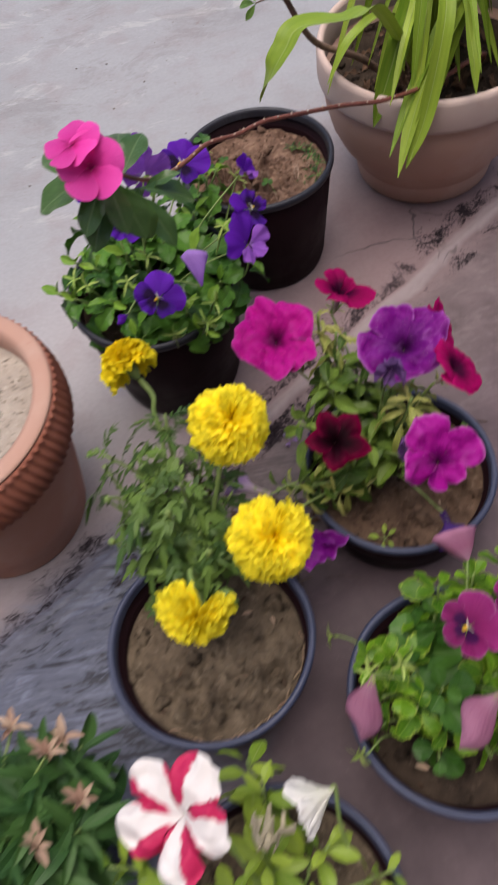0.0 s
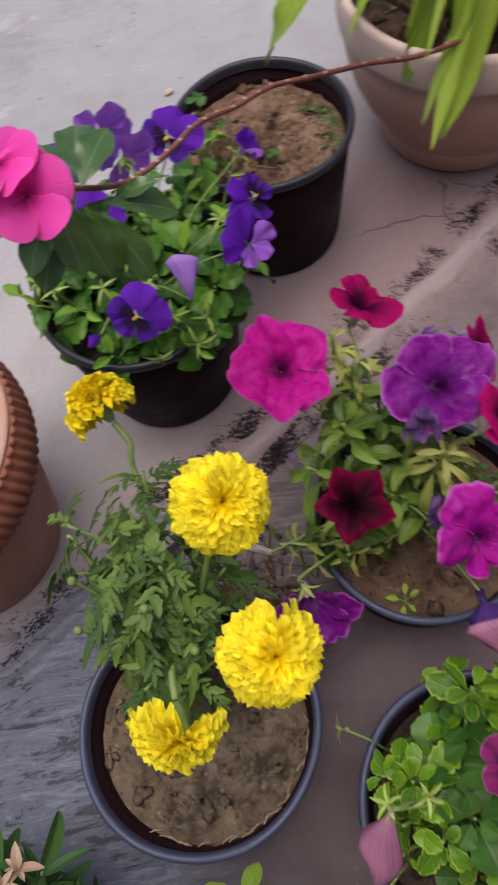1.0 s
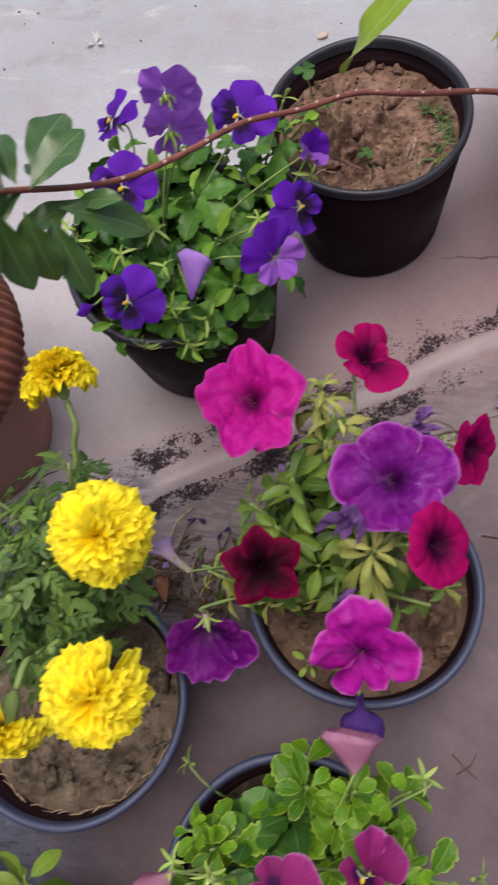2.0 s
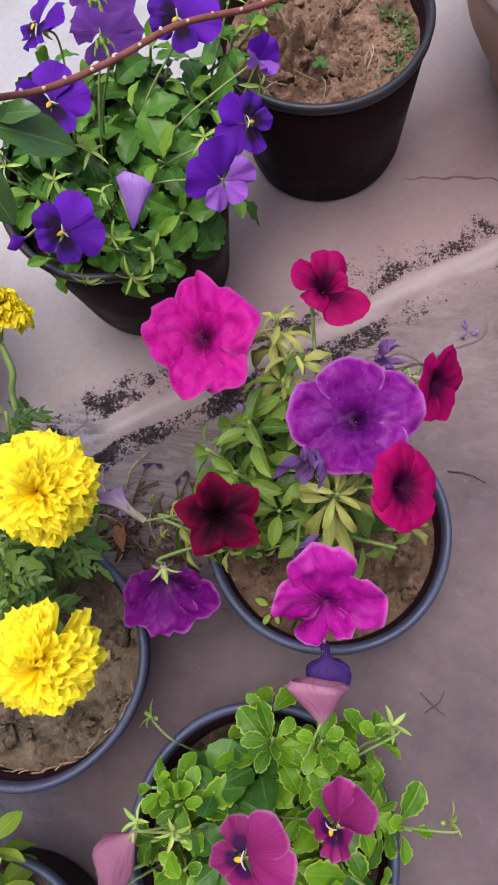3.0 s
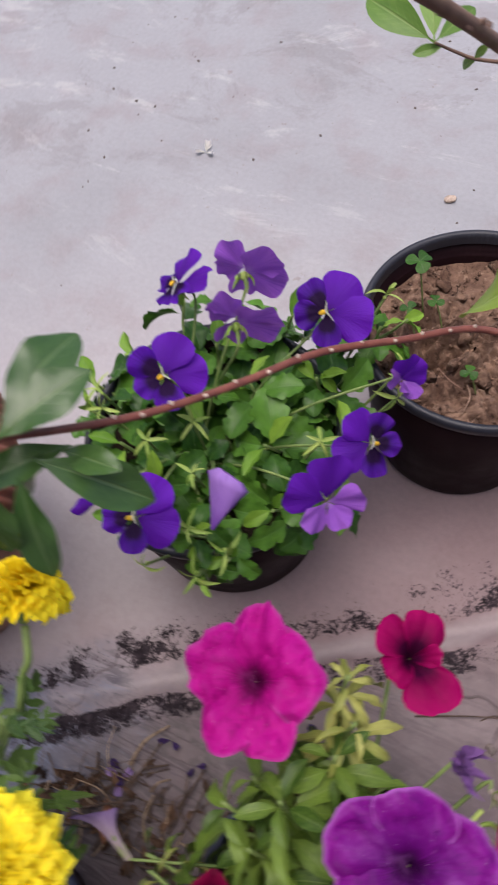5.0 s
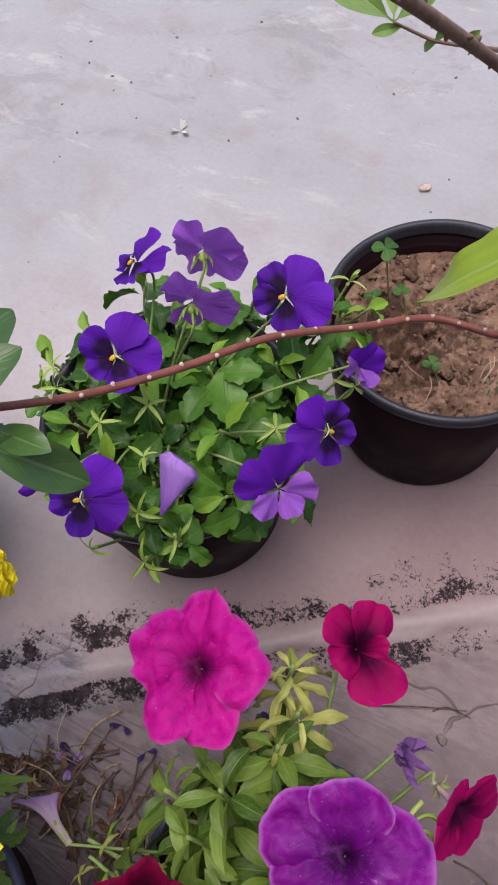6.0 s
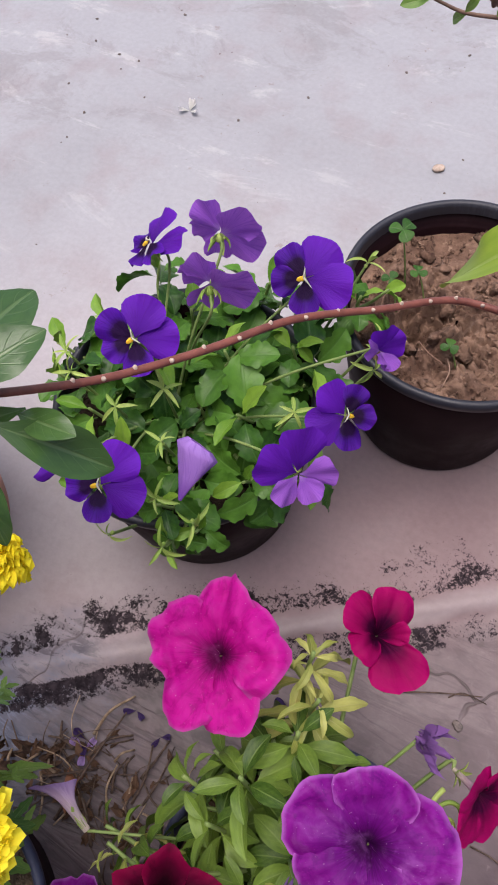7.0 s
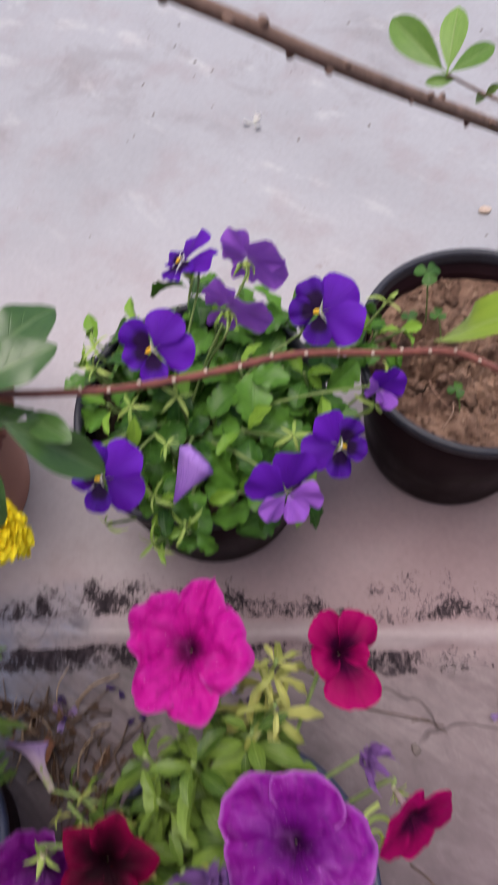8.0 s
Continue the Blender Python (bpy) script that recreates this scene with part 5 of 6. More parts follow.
for tip, way, kind, n, size in [
    ((0.188, 0.421, 0.195), (-0.2, 0.1, 1), "petunia", 10, 0.045), ((0.208, 0.457, 0.190), (0, 0.3, 1), "petunia", 10, 0.048), ((0.153, 0.407, 0.160), (-0.6, 0.1, 0.8), "petunia", 10, 0.045),
    ((0.252, 0.359, 0.150), (0.2, -0.2, 1), "petunia", 10, 0.044), ((0.214, 0.366, 0.160), (0, -0.2, 1), "petunia", 10, 0.046), ((0.187, 0.350, 0.150), (-0.3, -0.3, 1), "petunia", 9, 0.044),
    ((0.199, 0.500, 0.205), (0, 0.4, 1), "petunia_pale", 12, 0.040), ((0.256, 0.374, 0.205), (0.2, 0, 1), "petunia_pale", 14, 0.044), ((0.212, 0.478, 0.195), (0.1, 0.3, 1), "petunia_pale", 9, 0.042),
    ((0.116, 0.359, 0.125), (-0.9, 0, 0.4), "petunia", 9, 0.036), ((0.143, 0.358, 0.130), (-0.7, -0.1, 0.7), "petunia", 9, 0.036), ((0.169, 0.335, 0.130), (-0.5, -0.4, 0.7), "petunia_pale", 8, 0.036),
    ((0.222, 0.430, 0.175), (0.1, 0.1, 1), "petunia", 10, 0.046), ((0.275, 0.400, 0.170), (0.4, 0.1, 1), "petunia_pale", 10, 0.040), ((0.300, 0.350, 0.155), (0.8, -0.2, 0.6), "petunia", 6, 0.040),
    ((0.178, 0.390, 0.165), (-0.4, 0, 1), "petunia", 10, 0.044), ((0.235, 0.395, 0.175), (0, 0, 1), "petunia", 10, 0.046), ((0.240, 0.455, 0.165), (0.3, 0.5, 0.8), "petunia", 9, 0.042),
    ((0.195, 0.448, 0.165), (-0.3, 0.4, 0.9), "petunia", 9, 0.042), ((0.280, 0.430, 0.150), (0.6, 0.3, 0.8), "petunia", 8, 0.040),
]:
    petunia.shoot(tip, way, kind, n + (4 if kind == "petunia_pale" else 0), size, length=0.04, root=(0.225 + random.uniform(-0.015, 0.015), 0.395 + random.uniform(-0.015, 0.015), 0.066), r=0.0018)
for k in range(11):
    a, rr = k * 2.4, 0.02 + 0.045 * math.sqrt((k + 0.5) / 11)
    q = Vector((0.218 + rr * math.cos(a), 0.405 + rr * math.sin(a), 0.128 + random.uniform(-0.015, 0.015)))
    petunia.shoot(q, (math.cos(a), math.sin(a), 0.7), "petunia", 8, 0.042, length=0.03, root=petunia.at + Vector((0.3 * rr * math.cos(a), 0.3 * rr * math.sin(a), 0)), r=0.0018)
for tip, way, kind, n, size in [((0.125, 0.353, 0.140), (-0.9, 0.1, 0.5), "petunia_pale", 7, 0.034), ((0.150, 0.345, 0.140), (-0.8, -0.2, 0.5), "petunia", 6, 0.034), ((0.325, 0.378, 0.112), (0.9, 0.2, 0.2), "petunia_pale", 3, 0.046)]:
    petunia.shoot(tip, way, kind, n, size, length=0.03, r=0.0016)


def crumpled(name, parent_plant, at, size, material, label, seed):
    """A withered corolla: shrivelled twisted petals that hang together."""
    rng = np.random.RandomState(seed)
    v, u = np.linspace(0, 1, 12), np.linspace(-1, 1, 7)
    U, V = np.meshgrid(u, v, indexing="ij")
    strips = []
    for i in range(6):
        a0, ph = i * 1.05 + rng.uniform(-0.3, 0.3), rng.uniform(0, 6.28)
        w = 0.10 + 0.26 * V * (1 - 0.55 * V)
        tw = 2.2 * V * rng.uniform(-1, 1)
        x0, z0 = U * w * np.cos(tw), U * w * np.sin(tw) + 0.10 * np.sin(V * 9 + U * 4 + ph)
        out = 0.10 + 0.45 * V ** 1.3 + 0.12 * np.sin(V * 6 + ph)
        P = np.stack([out * math.cos(a0) - x0 * math.sin(a0), out * math.sin(a0) + x0 * math.cos(a0), V * rng.uniform(0.5, 0.9) + z0], 2)
        strips.append((P.reshape(-1, 3).tolist(), [(p * 12 + q, (p + 1) * 12 + q, (p + 1) * 12 + q + 1, p * 12 + q + 1) for p in range(6) for q in range(11)]))
    mesh = joined(name, strips)
    m = Matrix.Translation(parent_plant.rel(at)) @ pose(0, 0, 0, random.uniform(30, 80), random.uniform(-40, 40), random.uniform(0, 360)) @ Matrix.Scale(size, 4)
    part(name, mesh, M[material], parent_plant.ob, label, m)


for k, (at, size) in enumerate([((0.238, 0.389, 0.246), 0.027), ((0.273, 0.485, 0.178), 0.020), ((0.232, 0.331, 0.181), 0.022)]):
    crumpled("withered_flower", petunia, at, size, "wilted", "withered violet flower", k + 3)
    petunia.stalk([petunia.at, (petunia.at + Vector(at)) / 2 + Vector((0, 0, 0.012)), at], 0.0015, 0.0012)
# curled pale sepals behind the nodding crimson flower
for turn, lift in ((0.0, 0.004), (2.1, 0.010), (4.2, -0.002)):
    c = Vector((0.300, 0.455, 0.166 + lift))
    loop = [c + Vector((0.010 * math.cos(turn + 0.7 * j) * (1 - 0.09 * j), 0.012 * math.sin(turn + 0.7 * j) * (1 - 0.09 * j) - 0.002 * j, 0.0015 * j)) - petunia.at for j in range(8)]
    part("sepal", joined("curled_sepal", [tube(loop, 0.0017, 0.0008, 6, 4)]), M["sepal"], petunia.ob, "curled pale sepal")
# a spent indigo corolla, shrunk to a cup that hangs mouth down
furled_bud(petunia, "withered_dark", (0.2565, 0.279, 0.153), (0.006, -0.027, -0.019), 0.034, "spent dark indigo flower shrunk to a cup", True, "cup")
# the pale closed trumpet on its trailing shoot
furled_bud(petunia, "faded", (0.108, 0.352, 0.130), (-0.85, 0.40, 0.25), 0.036, "pale faded trumpet flower", True, "trumpet")
petunia.done()

# ---- violas ----
viola = Plant("viola_plant", (0.232, 0.140, 0.072), "bright green viola with pale-edged magenta flowers", "viola")
for how, at, normal, up, size in [
    ("open", (0.226, 0.153, 0.226), (-0.23, -0.20, 0.95), (0.97, 0.19, 0.14), 0.052),
    ("open", (0.275, 0.172, 0.200), (-0.67, -0.20, 0.70), (0.06, 0.96, 0.27), 0.048),
]:
    violet_flower(viola, VIOLA, how, at, normal, up, size)
for at, along, size in [((0.151, 0.146, 0.178), (-0.024, -0.036, -0.019), 0.042), ((0.236, 0.106, 0.206), (-0.030, -0.017, -0.006), 0.042), ((0.260, 0.226, 0.160), (-0.005, 0.027, 0.009), 0.028)]:
    furled_bud(viola, "viola_pale", at, along, size, "nodding closed mauve flower", True, "fan" if at[1] > 0.2 else "egg")
for tip, way, kind, n, size in [
    ((0.151, 0.168, 0.150), (-0.6, 0.1, 0.9), "viola", 10, 0.036), ((0.170, 0.160, 0.155), (-0.3, 0, 1), "viola", 11, 0.038), ((0.192, 0.170, 0.140), (-0.1, 0.1, 1), "viola_dark", 8, 0.046),
    ((0.229, 0.212, 0.155), (0, 0.5, 1), "viola", 11, 0.040), ((0.262, 0.215, 0.155), (0.2, 0.4, 1), "viola", 11, 0.038), ((0.300, 0.222, 0.150), (0.5, 0.5, 0.9), "viola", 10, 0.038),
    ((0.220, 0.192, 0.140), (0, 0.3, 1), "viola_dark", 7, 0.042), ((0.301, 0.175, 0.155), (0.6, 0.1, 0.9), "viola", 10, 0.038), ((0.326, 0.168, 0.145), (0.9, 0.1, 0.7), "viola", 8, 0.044),
    ((0.254, 0.195, 0.150), (0.1, 0.2, 1), "viola", 10, 0.038), ((0.285, 0.196, 0.150), (0.3, 0.2, 1), "viola", 10, 0.036), ((0.156, 0.135, 0.150), (-0.6, -0.1, 0.9), "viola", 10, 0.038),
    ((0.180, 0.120, 0.145), (-0.3, -0.3, 1), "viola", 9, 0.040), ((0.205, 0.130, 0.150), (0, 0, 1), "viola_dark", 9, 0.046), ((0.250, 0.130, 0.150), (0.2, -0.2, 1), "viola", 9, 0.040),
    ((0.275, 0.105, 0.140), (0.5, -0.4, 0.8), "viola", 9, 0.040), ((0.230, 0.075, 0.115), (0, -0.8, 0.6), "viola", 7, 0.036), ((0.190, 0.085, 0.105), (-0.3, -0.7, 0.7), "viola_dark", 6, 0.036),
    ((0.310, 0.125, 0.140), (0.8, -0.2, 0.7), "viola", 8, 0.040), ((0.135, 0.108, 0.140), (-0.8, -0.4, 0.5), "viola", 6, 0.026),
]:
    viola.shoot(tip, way, kind, n + 1, size * 0.88, length=0.03, root=viola.at + Vector((random.uniform(-0.03, 0.03), random.uniform(-0.03, 0.03), 0)))
for k in range(8):
    a, rr = k * 2.4, 0.07 * math.sqrt((k + 0.5) / 8)
    q = Vector((0.236 + rr * math.cos(a), 0.165 + rr * math.sin(a), 0.136 - 0.02 * rr / 0.1 + random.uniform(-0.010, 0.008)))
    viola.shoot(q, (math.cos(a) * rr * 7, math.sin(a) * rr * 7, 0.9), random.choice(["viola", "viola", "viola_dark"]), 7, 0.040, root=viola.at + Vector((0.4 * rr * math.cos(a), 0.4 * rr * math.sin(a), 0)))
for at, way in [((0.132, 0.208, 0.100), (-0.9, 0.2, -0.1)), ((0.128, 0.100, 0.130), (-0.7, -0.6, 0.2)), ((0.175, 0.150, 0.178), (0.2, -0.3, 0.5)), ((0.305, 0.232, 0.178), (0.4, 0.4, 1)), ((0.345, 0.180, 0.170), (1, 0.2, 0.3)), ((0.150, 0.150, 0.172), (-0.5, 0.2, 0.7))]:
    cal = part("seed_calyx", CALYX, None, viola.ob, "nodding green bud", face_pose(viola.rel(at), way, (0, 0.3, 1), 0.014))
    for i in range(5):
        m = Matrix.Rotation(radians(72 * i), 4, "Z") @ Matrix.Rotation(0.75, 4, "X") @ Matrix.Scale(1.0, 4)
        part("sepal", LEAF["sepal"][i % 3], None, cal, m=m)
    a = Vector(at)
    viola.stalk([viola.at * 0.4 + a * 0.6 - Vector((0, 0, 0.035)), viola.at * 0.2 + a * 0.8 + Vector((0, 0, 0.010)), a + Vector((0.004, -0.003, 0.008)), a], 0.0010, 0.0008)
viola.done()

# ---- marigold ----
marigold = Plant("marigold_plant", (0.025, 0.270, 0.066), "leggy marigold with four yellow pompon flowers", "marigold")
marigold_head(marigold, "marigold", 1.0, (0.090, 0.336, 0.298), (0.19, -0.32, 0.93), (0.03, 0.95, 0.32), 0.067, (0.040, 0.300, 0.16), 210)
marigold_head(marigold, "marigold", 1.0, (0.101, 0.242, 0.270), (0.24, -0.41, 0.88), (0.05, 0.91, 0.41), 0.068, (0.045, 0.285, 0.15), 210, (1.15, 0.35))
marigold_head(marigold, "marigold", 0.92, (0.027, 0.213, 0.222), (0.02, -0.95, 0.25), (0.14, 0.03, 0.99), 0.062, (0.030, 0.275, 0.17), 160, (1.2, 0.6))
marigold_head(marigold, "marigold_deep", 1.0, (0.005, 0.464, 0.250), (-0.42, 0.78, 0.45), (0.95, 0.29, -0.04), 0.056, (0.022, 0.400, 0.20), 190)
main = [(0.025, 0.270, 0.066), (0.022, 0.290, 0.13), (0.020, 0.330, 0.19), (0.022, 0.400, 0.21)]
marigold.stalk(main, 0.0035, 0.002, 8)
marigold.stalk([(0.025, 0.270, 0.066), (0.035, 0.285, 0.12), (0.045, 0.300, 0.17)], 0.003, 0.002, 8)
marigold.stalk([(0.022, 0.290, 0.12), (-0.005, 0.320, 0.18), (-0.030, 0.365, 0.235)], 0.0025, 0.0015, 8)
for tip, way, n, size, root in [
    ((0.033, 0.396, 0.245), (0.1, 0.5, 0.8), 9, 0.042, main[3]), ((-0.025, 0.366, 0.250), (-0.6, 0.3, 0.7), 9, 0.042, main[2]), ((0.035, 0.322, 0.245), (0, 0, 1), 10, 0.046, main[2]),
    ((0.004, 0.330, 0.245), (-0.2, 0.1, 1), 10, 0.046, main[2]), ((-0.012, 0.314, 0.205), (-0.6, 0, 0.8), 10, 0.046, main[1]), ((0.040, 0.293, 0.205), (0.2, -0.1, 1), 10, 0.046, main[1]),
    ((0.023, 0.265, 0.190), (0, -0.4, 0.9), 10, 0.046, main[1]), ((0.000, 0.255, 0.185), (-0.4, -0.5, 0.8), 9, 0.044, main[1]), ((0.075, 0.324, 0.205), (0.6, 0.2, 0.8), 8, 0.042, main[2]),
    ((0.037, 0.258, 0.180), (0.2, -0.5, 0.8), 8, 0.042, main[1]), ((-0.030, 0.340, 0.220), (-0.7, 0, 0.7), 8, 0.042, main[2]), ((0.055, 0.355, 0.215), (0.4, 0.4, 0.8), 8, 0.042, main[2]),
    ((0.010, 0.295, 0.215), (-0.1, -0.2, 1), 9, 0.044, main[1]), ((0.060, 0.300, 0.180), (0.6, -0.1, 0.7), 7, 0.040, main[1]),
]:
    marigold.shoot(tip, way, "marigold", n, size * 0.96, length=0.045, root=root, r=0.0016)
for at in [(0.022, 0.294, 0.252), (-0.030, 0.330, 0.235), (-0.035, 0.300, 0.215), (0.045, 0.268, 0.215)]:
    part("bud", ball("bud", M["green_stem"], 0.0034, 0.0034, 0.0042, 10), None, marigold.ob, "small round green bud", Matrix.Translation(marigold.rel(at)))
    marigold.stalk([(at[0] * 0.6 + 0.01, at[1] * 0.6 + 0.12, at[2] - 0.05), at], 0.0012, 0.0012)
for k in range(22):
    a = Vector((0.03 + random.uniform(-0.03, 0.04), 0.335 + random.uniform(-0.04, 0.05), 0.175 + random.uniform(-0.03, 0.04)))
    marigold.leaf("dry", a, (random.uniform(-1, 1), random.uniform(-1, 1), -0.6), (0, 0, 1), 0.022, "dead_leaf")
marigold.done()

# ---- the periwinkle stem that hangs across from the wide pot ----
vinca = Plant("periwinkle_plant", (0.530, 0.925, 0.120), "long red-brown periwinkle stem with glossy leaves and pink flowers", "periwinkle", "red_stem")
STEM = [(0.530, 0.925, 0.120), (0.518, 0.872, 0.182), (0.480, 0.836, 0.203), (0.440, 0.810, 0.209), (0.395, 0.788, 0.217), (0.345, 0.765, 0.231), (0.297, 0.752, 0.247), (0.243, 0.722, 0.272), (0.200, 0.712, 0.281), (0.165, 0.676, 0.300), (0.131, 0.630, 0.332), (0.105, 0.585, 0.352), (0.082, 0.545, 0.374), (0.067, 0.515, 0.400), (0.052, 0.478, 0.440), (0.045, 0.455, 0.462)]
vinca.stalk(STEM, 0.0031, 0.0017, 9)
path = smooth_path(STEM, 8)
for i in range(34, len(path) - 18, 3):
    t = (path[i + 1] - path[i - 1]).normalized()
    a = random.uniform(-0.7, 0.7)
    out = (Matrix.Rotation(a + (math.pi if i % 2 else 0), 3, t) @ t.cross(Vector((0, 0, 1))).normalized() * 0.4 + Vector((0, -0.4, 0.9))).normalized()
    part("leaf_scar", ball("leaf_scar", M["leaf_scar"], 0.0013, 0.0013, 0.0020, 8), None, vinca.ob, m=aim(path[i] + out * (0.0030 - 0.0013 * i / len(path)) - vinca.at, t, out))
for base, tip in [
    ((0.056, 0.496, 0.432), (0.060, 0.543, 0.440)), ((0.057, 0.487, 0.430), (0.077, 0.524, 0.441)), ((0.055, 0.483, 0.439), (0.037, 0.508, 0.452)), ((0.056, 0.486, 0.433), (0.036, 0.455, 0.440)),
    ((0.069, 0.507, 0.399), (0.047, 0.473, 0.416)), ((0.068, 0.503, 0.401), (0.095, 0.500, 0.414)), ((0.065, 0.492, 0.410), (0.111, 0.503, 0.388)), ((0.064, 0.482, 0.413), (0.085, 0.452, 0.386)),
    ((0.058, 0.473, 0.430), (0.070, 0.448, 0.398)), ((0.051, 0.463, 0.446), (0.064, 0.434, 0.414)), ((0.048, 0.459, 0.451), (0.052, 0.426, 0.432)), ((0.053, 0.475, 0.444), (0.024, 0.500, 0.466)),
    ((0.049, 0.466, 0.449), (0.018, 0.436, 0.434)), ((0.050, 0.467, 0.448), (0.010, 0.468, 0.452)), ((0.059, 0.496, 0.424), (0.042, 0.528, 0.417)), ((0.065, 0.497, 0.408), (0.050, 0.476, 0.386)),
    ((0.046, 0.460, 0.455), (-0.010, 0.459, 0.452)), ((0.046, 0.462, 0.455), (0.002, 0.508, 0.460)), ((0.052, 0.478, 0.440), (0.020, 0.438, 0.416)),
]:
    b, t = Vector(base), Vector(tip)
    vinca.leaf("vinca", b, t - b, (random.uniform(-0.15, 0.15), -0.25, 1), (t - b).length * 1.06)
VINCA_PETAL = [fan_petal("petal", M["vinca"], 0.86, 1.0, 0.02, 0.05, 1.5, phase=p) for p in (0.0, 1.5)]
for at, normal, up, size in [((0.043, 0.437, 0.480), (-0.07, -0.60, 0.80), (0.24, 0.77, 0.59), 0.047), ((0.035, 0.450, 0.490), (-0.20, -0.05, 0.97), (0.27, 0.96, -0.06), 0.042)]:
    fl = part("flower", CALYX, None, vinca.ob, m=face_pose(vinca.rel(at), normal, up, size / 2))
    for i in range(5):
        m = Matrix.Translation((0, 0, 0.01 * i)) @ Matrix.Rotation(radians(72 * i + 8), 4, "Z") @ Matrix.Rotation(0.04, 4, "X") @ Matrix.Rotation(0.12, 4, "Y")
        part("petal", VINCA_PETAL[i % 2], None, fl, m=m)
    part("eye", ball("eye", M["periwinkle_eye"], 0.085, 0.085, 0.04), None, fl, "deep red eye", Matrix.Translation((0, 0, 0.05)))
    n = Vector(normal).normalized()
    vinca.stalk([STEM[-1], Vector(at) - n * 0.02, Vector(at)], 0.0016, 0.0012)
vinca.done()

# ---- woody branch and leafy twig from the wide pot ----
branch = Plant("woody_shrub", (0.430, 0.915, 0.120), "bare brown woody branch with swollen leaf nodes", "shrub", "wood_stem")
ARM = [(0.430, 0.915, 0.125), (0.360, 0.890, 0.205), (0.295, 0.867, 0.257), (0.250, 0.800, 0.355), (0.222, 0.735, 0.425), (0.203, 0.685, 0.475), (0.194, 0.640, 0.515), (0.186, 0.600, 0.550), (0.176, 0.571, 0.576), (0.163, 0.551, 0.595), (0.140, 0.525, 0.618), (0.115, 0.497, 0.642), (0.088, 0.470, 0.665)]
branch.stalk(ARM[:5], 0.0052, 0.0025, 10)
branch.stalk(ARM[4:], 0.0025, 0.0014, 10)
arm = smooth_path(ARM, 8)
for i in range(12, len(arm) - 1, 2):
    t = (arm[i + 1] - arm[i - 1]).normalized()
    around = Matrix.Rotation(i * 2.4 + random.uniform(-0.5, 0.5), 3, t)
    out = (around @ t.cross(Vector((0.3, 0.2, 1))).normalized()).normalized()
    k = random.uniform(0.7, 1.25)
    at = arm[i] + t * random.uniform(-0.004, 0.004) + out * (0.0023 - 0.0007 * i / len(arm)) - branch.at
    part("node", ball("node", M["wood_stem"], 0.0009 * k, 0.0015 * k, 0.0016 * k, 8), None, branch.ob, m=aim(at, t, out))
TWIG = [(0.203, 0.695, 0.468), (0.198, 0.732, 0.446), (0.188, 0.754, 0.430), (0.162, 0.769, 0.417), (0.150, 0.765, 0.422), (0.142, 0.756, 0.431)]
branch.stalk(TWIG, 0.0014, 0.0007, 8)
branch.stalk([(0.250, 0.800, 0.355), (0.232, 0.812, 0.352), (0.222, 0.822, 0.345)], 0.0012, 0.0008, 6)
for base, tip, size in [
    ((0.142, 0.756, 0.431), (0.129, 0.786, 0.449), 0.038), ((0.142, 0.756, 0.431), (0.101, 0.763, 0.447), 0.045), ((0.142, 0.756, 0.431), (0.156, 0.784, 0.439), 0.033), ((0.146, 0.760, 0.427), (0.135, 0.748, 0.430), 0.016),
    ((0.160, 0.769, 0.417), (0.166, 0.760, 0.432), 0.014), ((0.162, 0.769, 0.417), (0.150, 0.772, 0.408), 0.014), ((0.176, 0.762, 0.423), (0.184, 0.752, 0.442), 0.013), ((0.180, 0.758, 0.426), (0.182, 0.764, 0.412), 0.010),
    ((0.222, 0.822, 0.345), (0.204, 0.836, 0.342), 0.026), ((0.222, 0.822, 0.345), (0.214, 0.836, 0.366), 0.024), ((0.228, 0.815, 0.350), (0.236, 0.822, 0.372), 0.020), ((0.246, 0.806, 0.352), (0.262, 0.815, 0.372), 0.022), ((0.222, 0.822, 0.345), (0.205, 0.815, 0.330), 0.020),
]:
    b, t = Vector(base), Vector(tip)
    branch.leaf("twig_leaf", b, t - b, (0.1, -0.6, 0.6), size)
branch.done()

# ---- strap-leaved lily in the wide pot ----
lily = Plant("lily_plant", (0.463, 0.925, 0.120), "clump of arching strap-shaped light green blades", "lily")


def strap(points, width, seed, shoulder=0.62):
    pts = smooth_path(points, 7)
    n = len(pts)
    P, uv = np.zeros((5, n, 3)), np.zeros((5, n, 2))
    rng = random.Random(seed)
    roll = rng.uniform(-0.4, 0.4)
    for j, q in enumerate(pts):
        t = (pts[min(j + 1, n - 1)] - pts[max(j - 1, 0)]).normalized()
        side = t.cross(Vector((math.sin(roll), 0, 1)))
        side = side.normalized() if side.length > 1e-3 else Vector((1, 0, 0))
        up = side.cross(t)
        f = j / (n - 1)
        w = width * 0.5 * (0.35 + 0.65 * min(1, f * 3.0)) * (1 - max(0, (f - shoulder) / (1 - shoulder)) ** 2.4) + 0.0004
        for i in range(5):
            s = (i - 2) / 2
            P[i, j] = q + side * s * w + up * (abs(s) * w * 0.35) - lily.at
            uv[i, j] = (i / 4, f)
    part("blade", grid_mesh("blade", P, uv), M["grass_blade"], lily.ob)


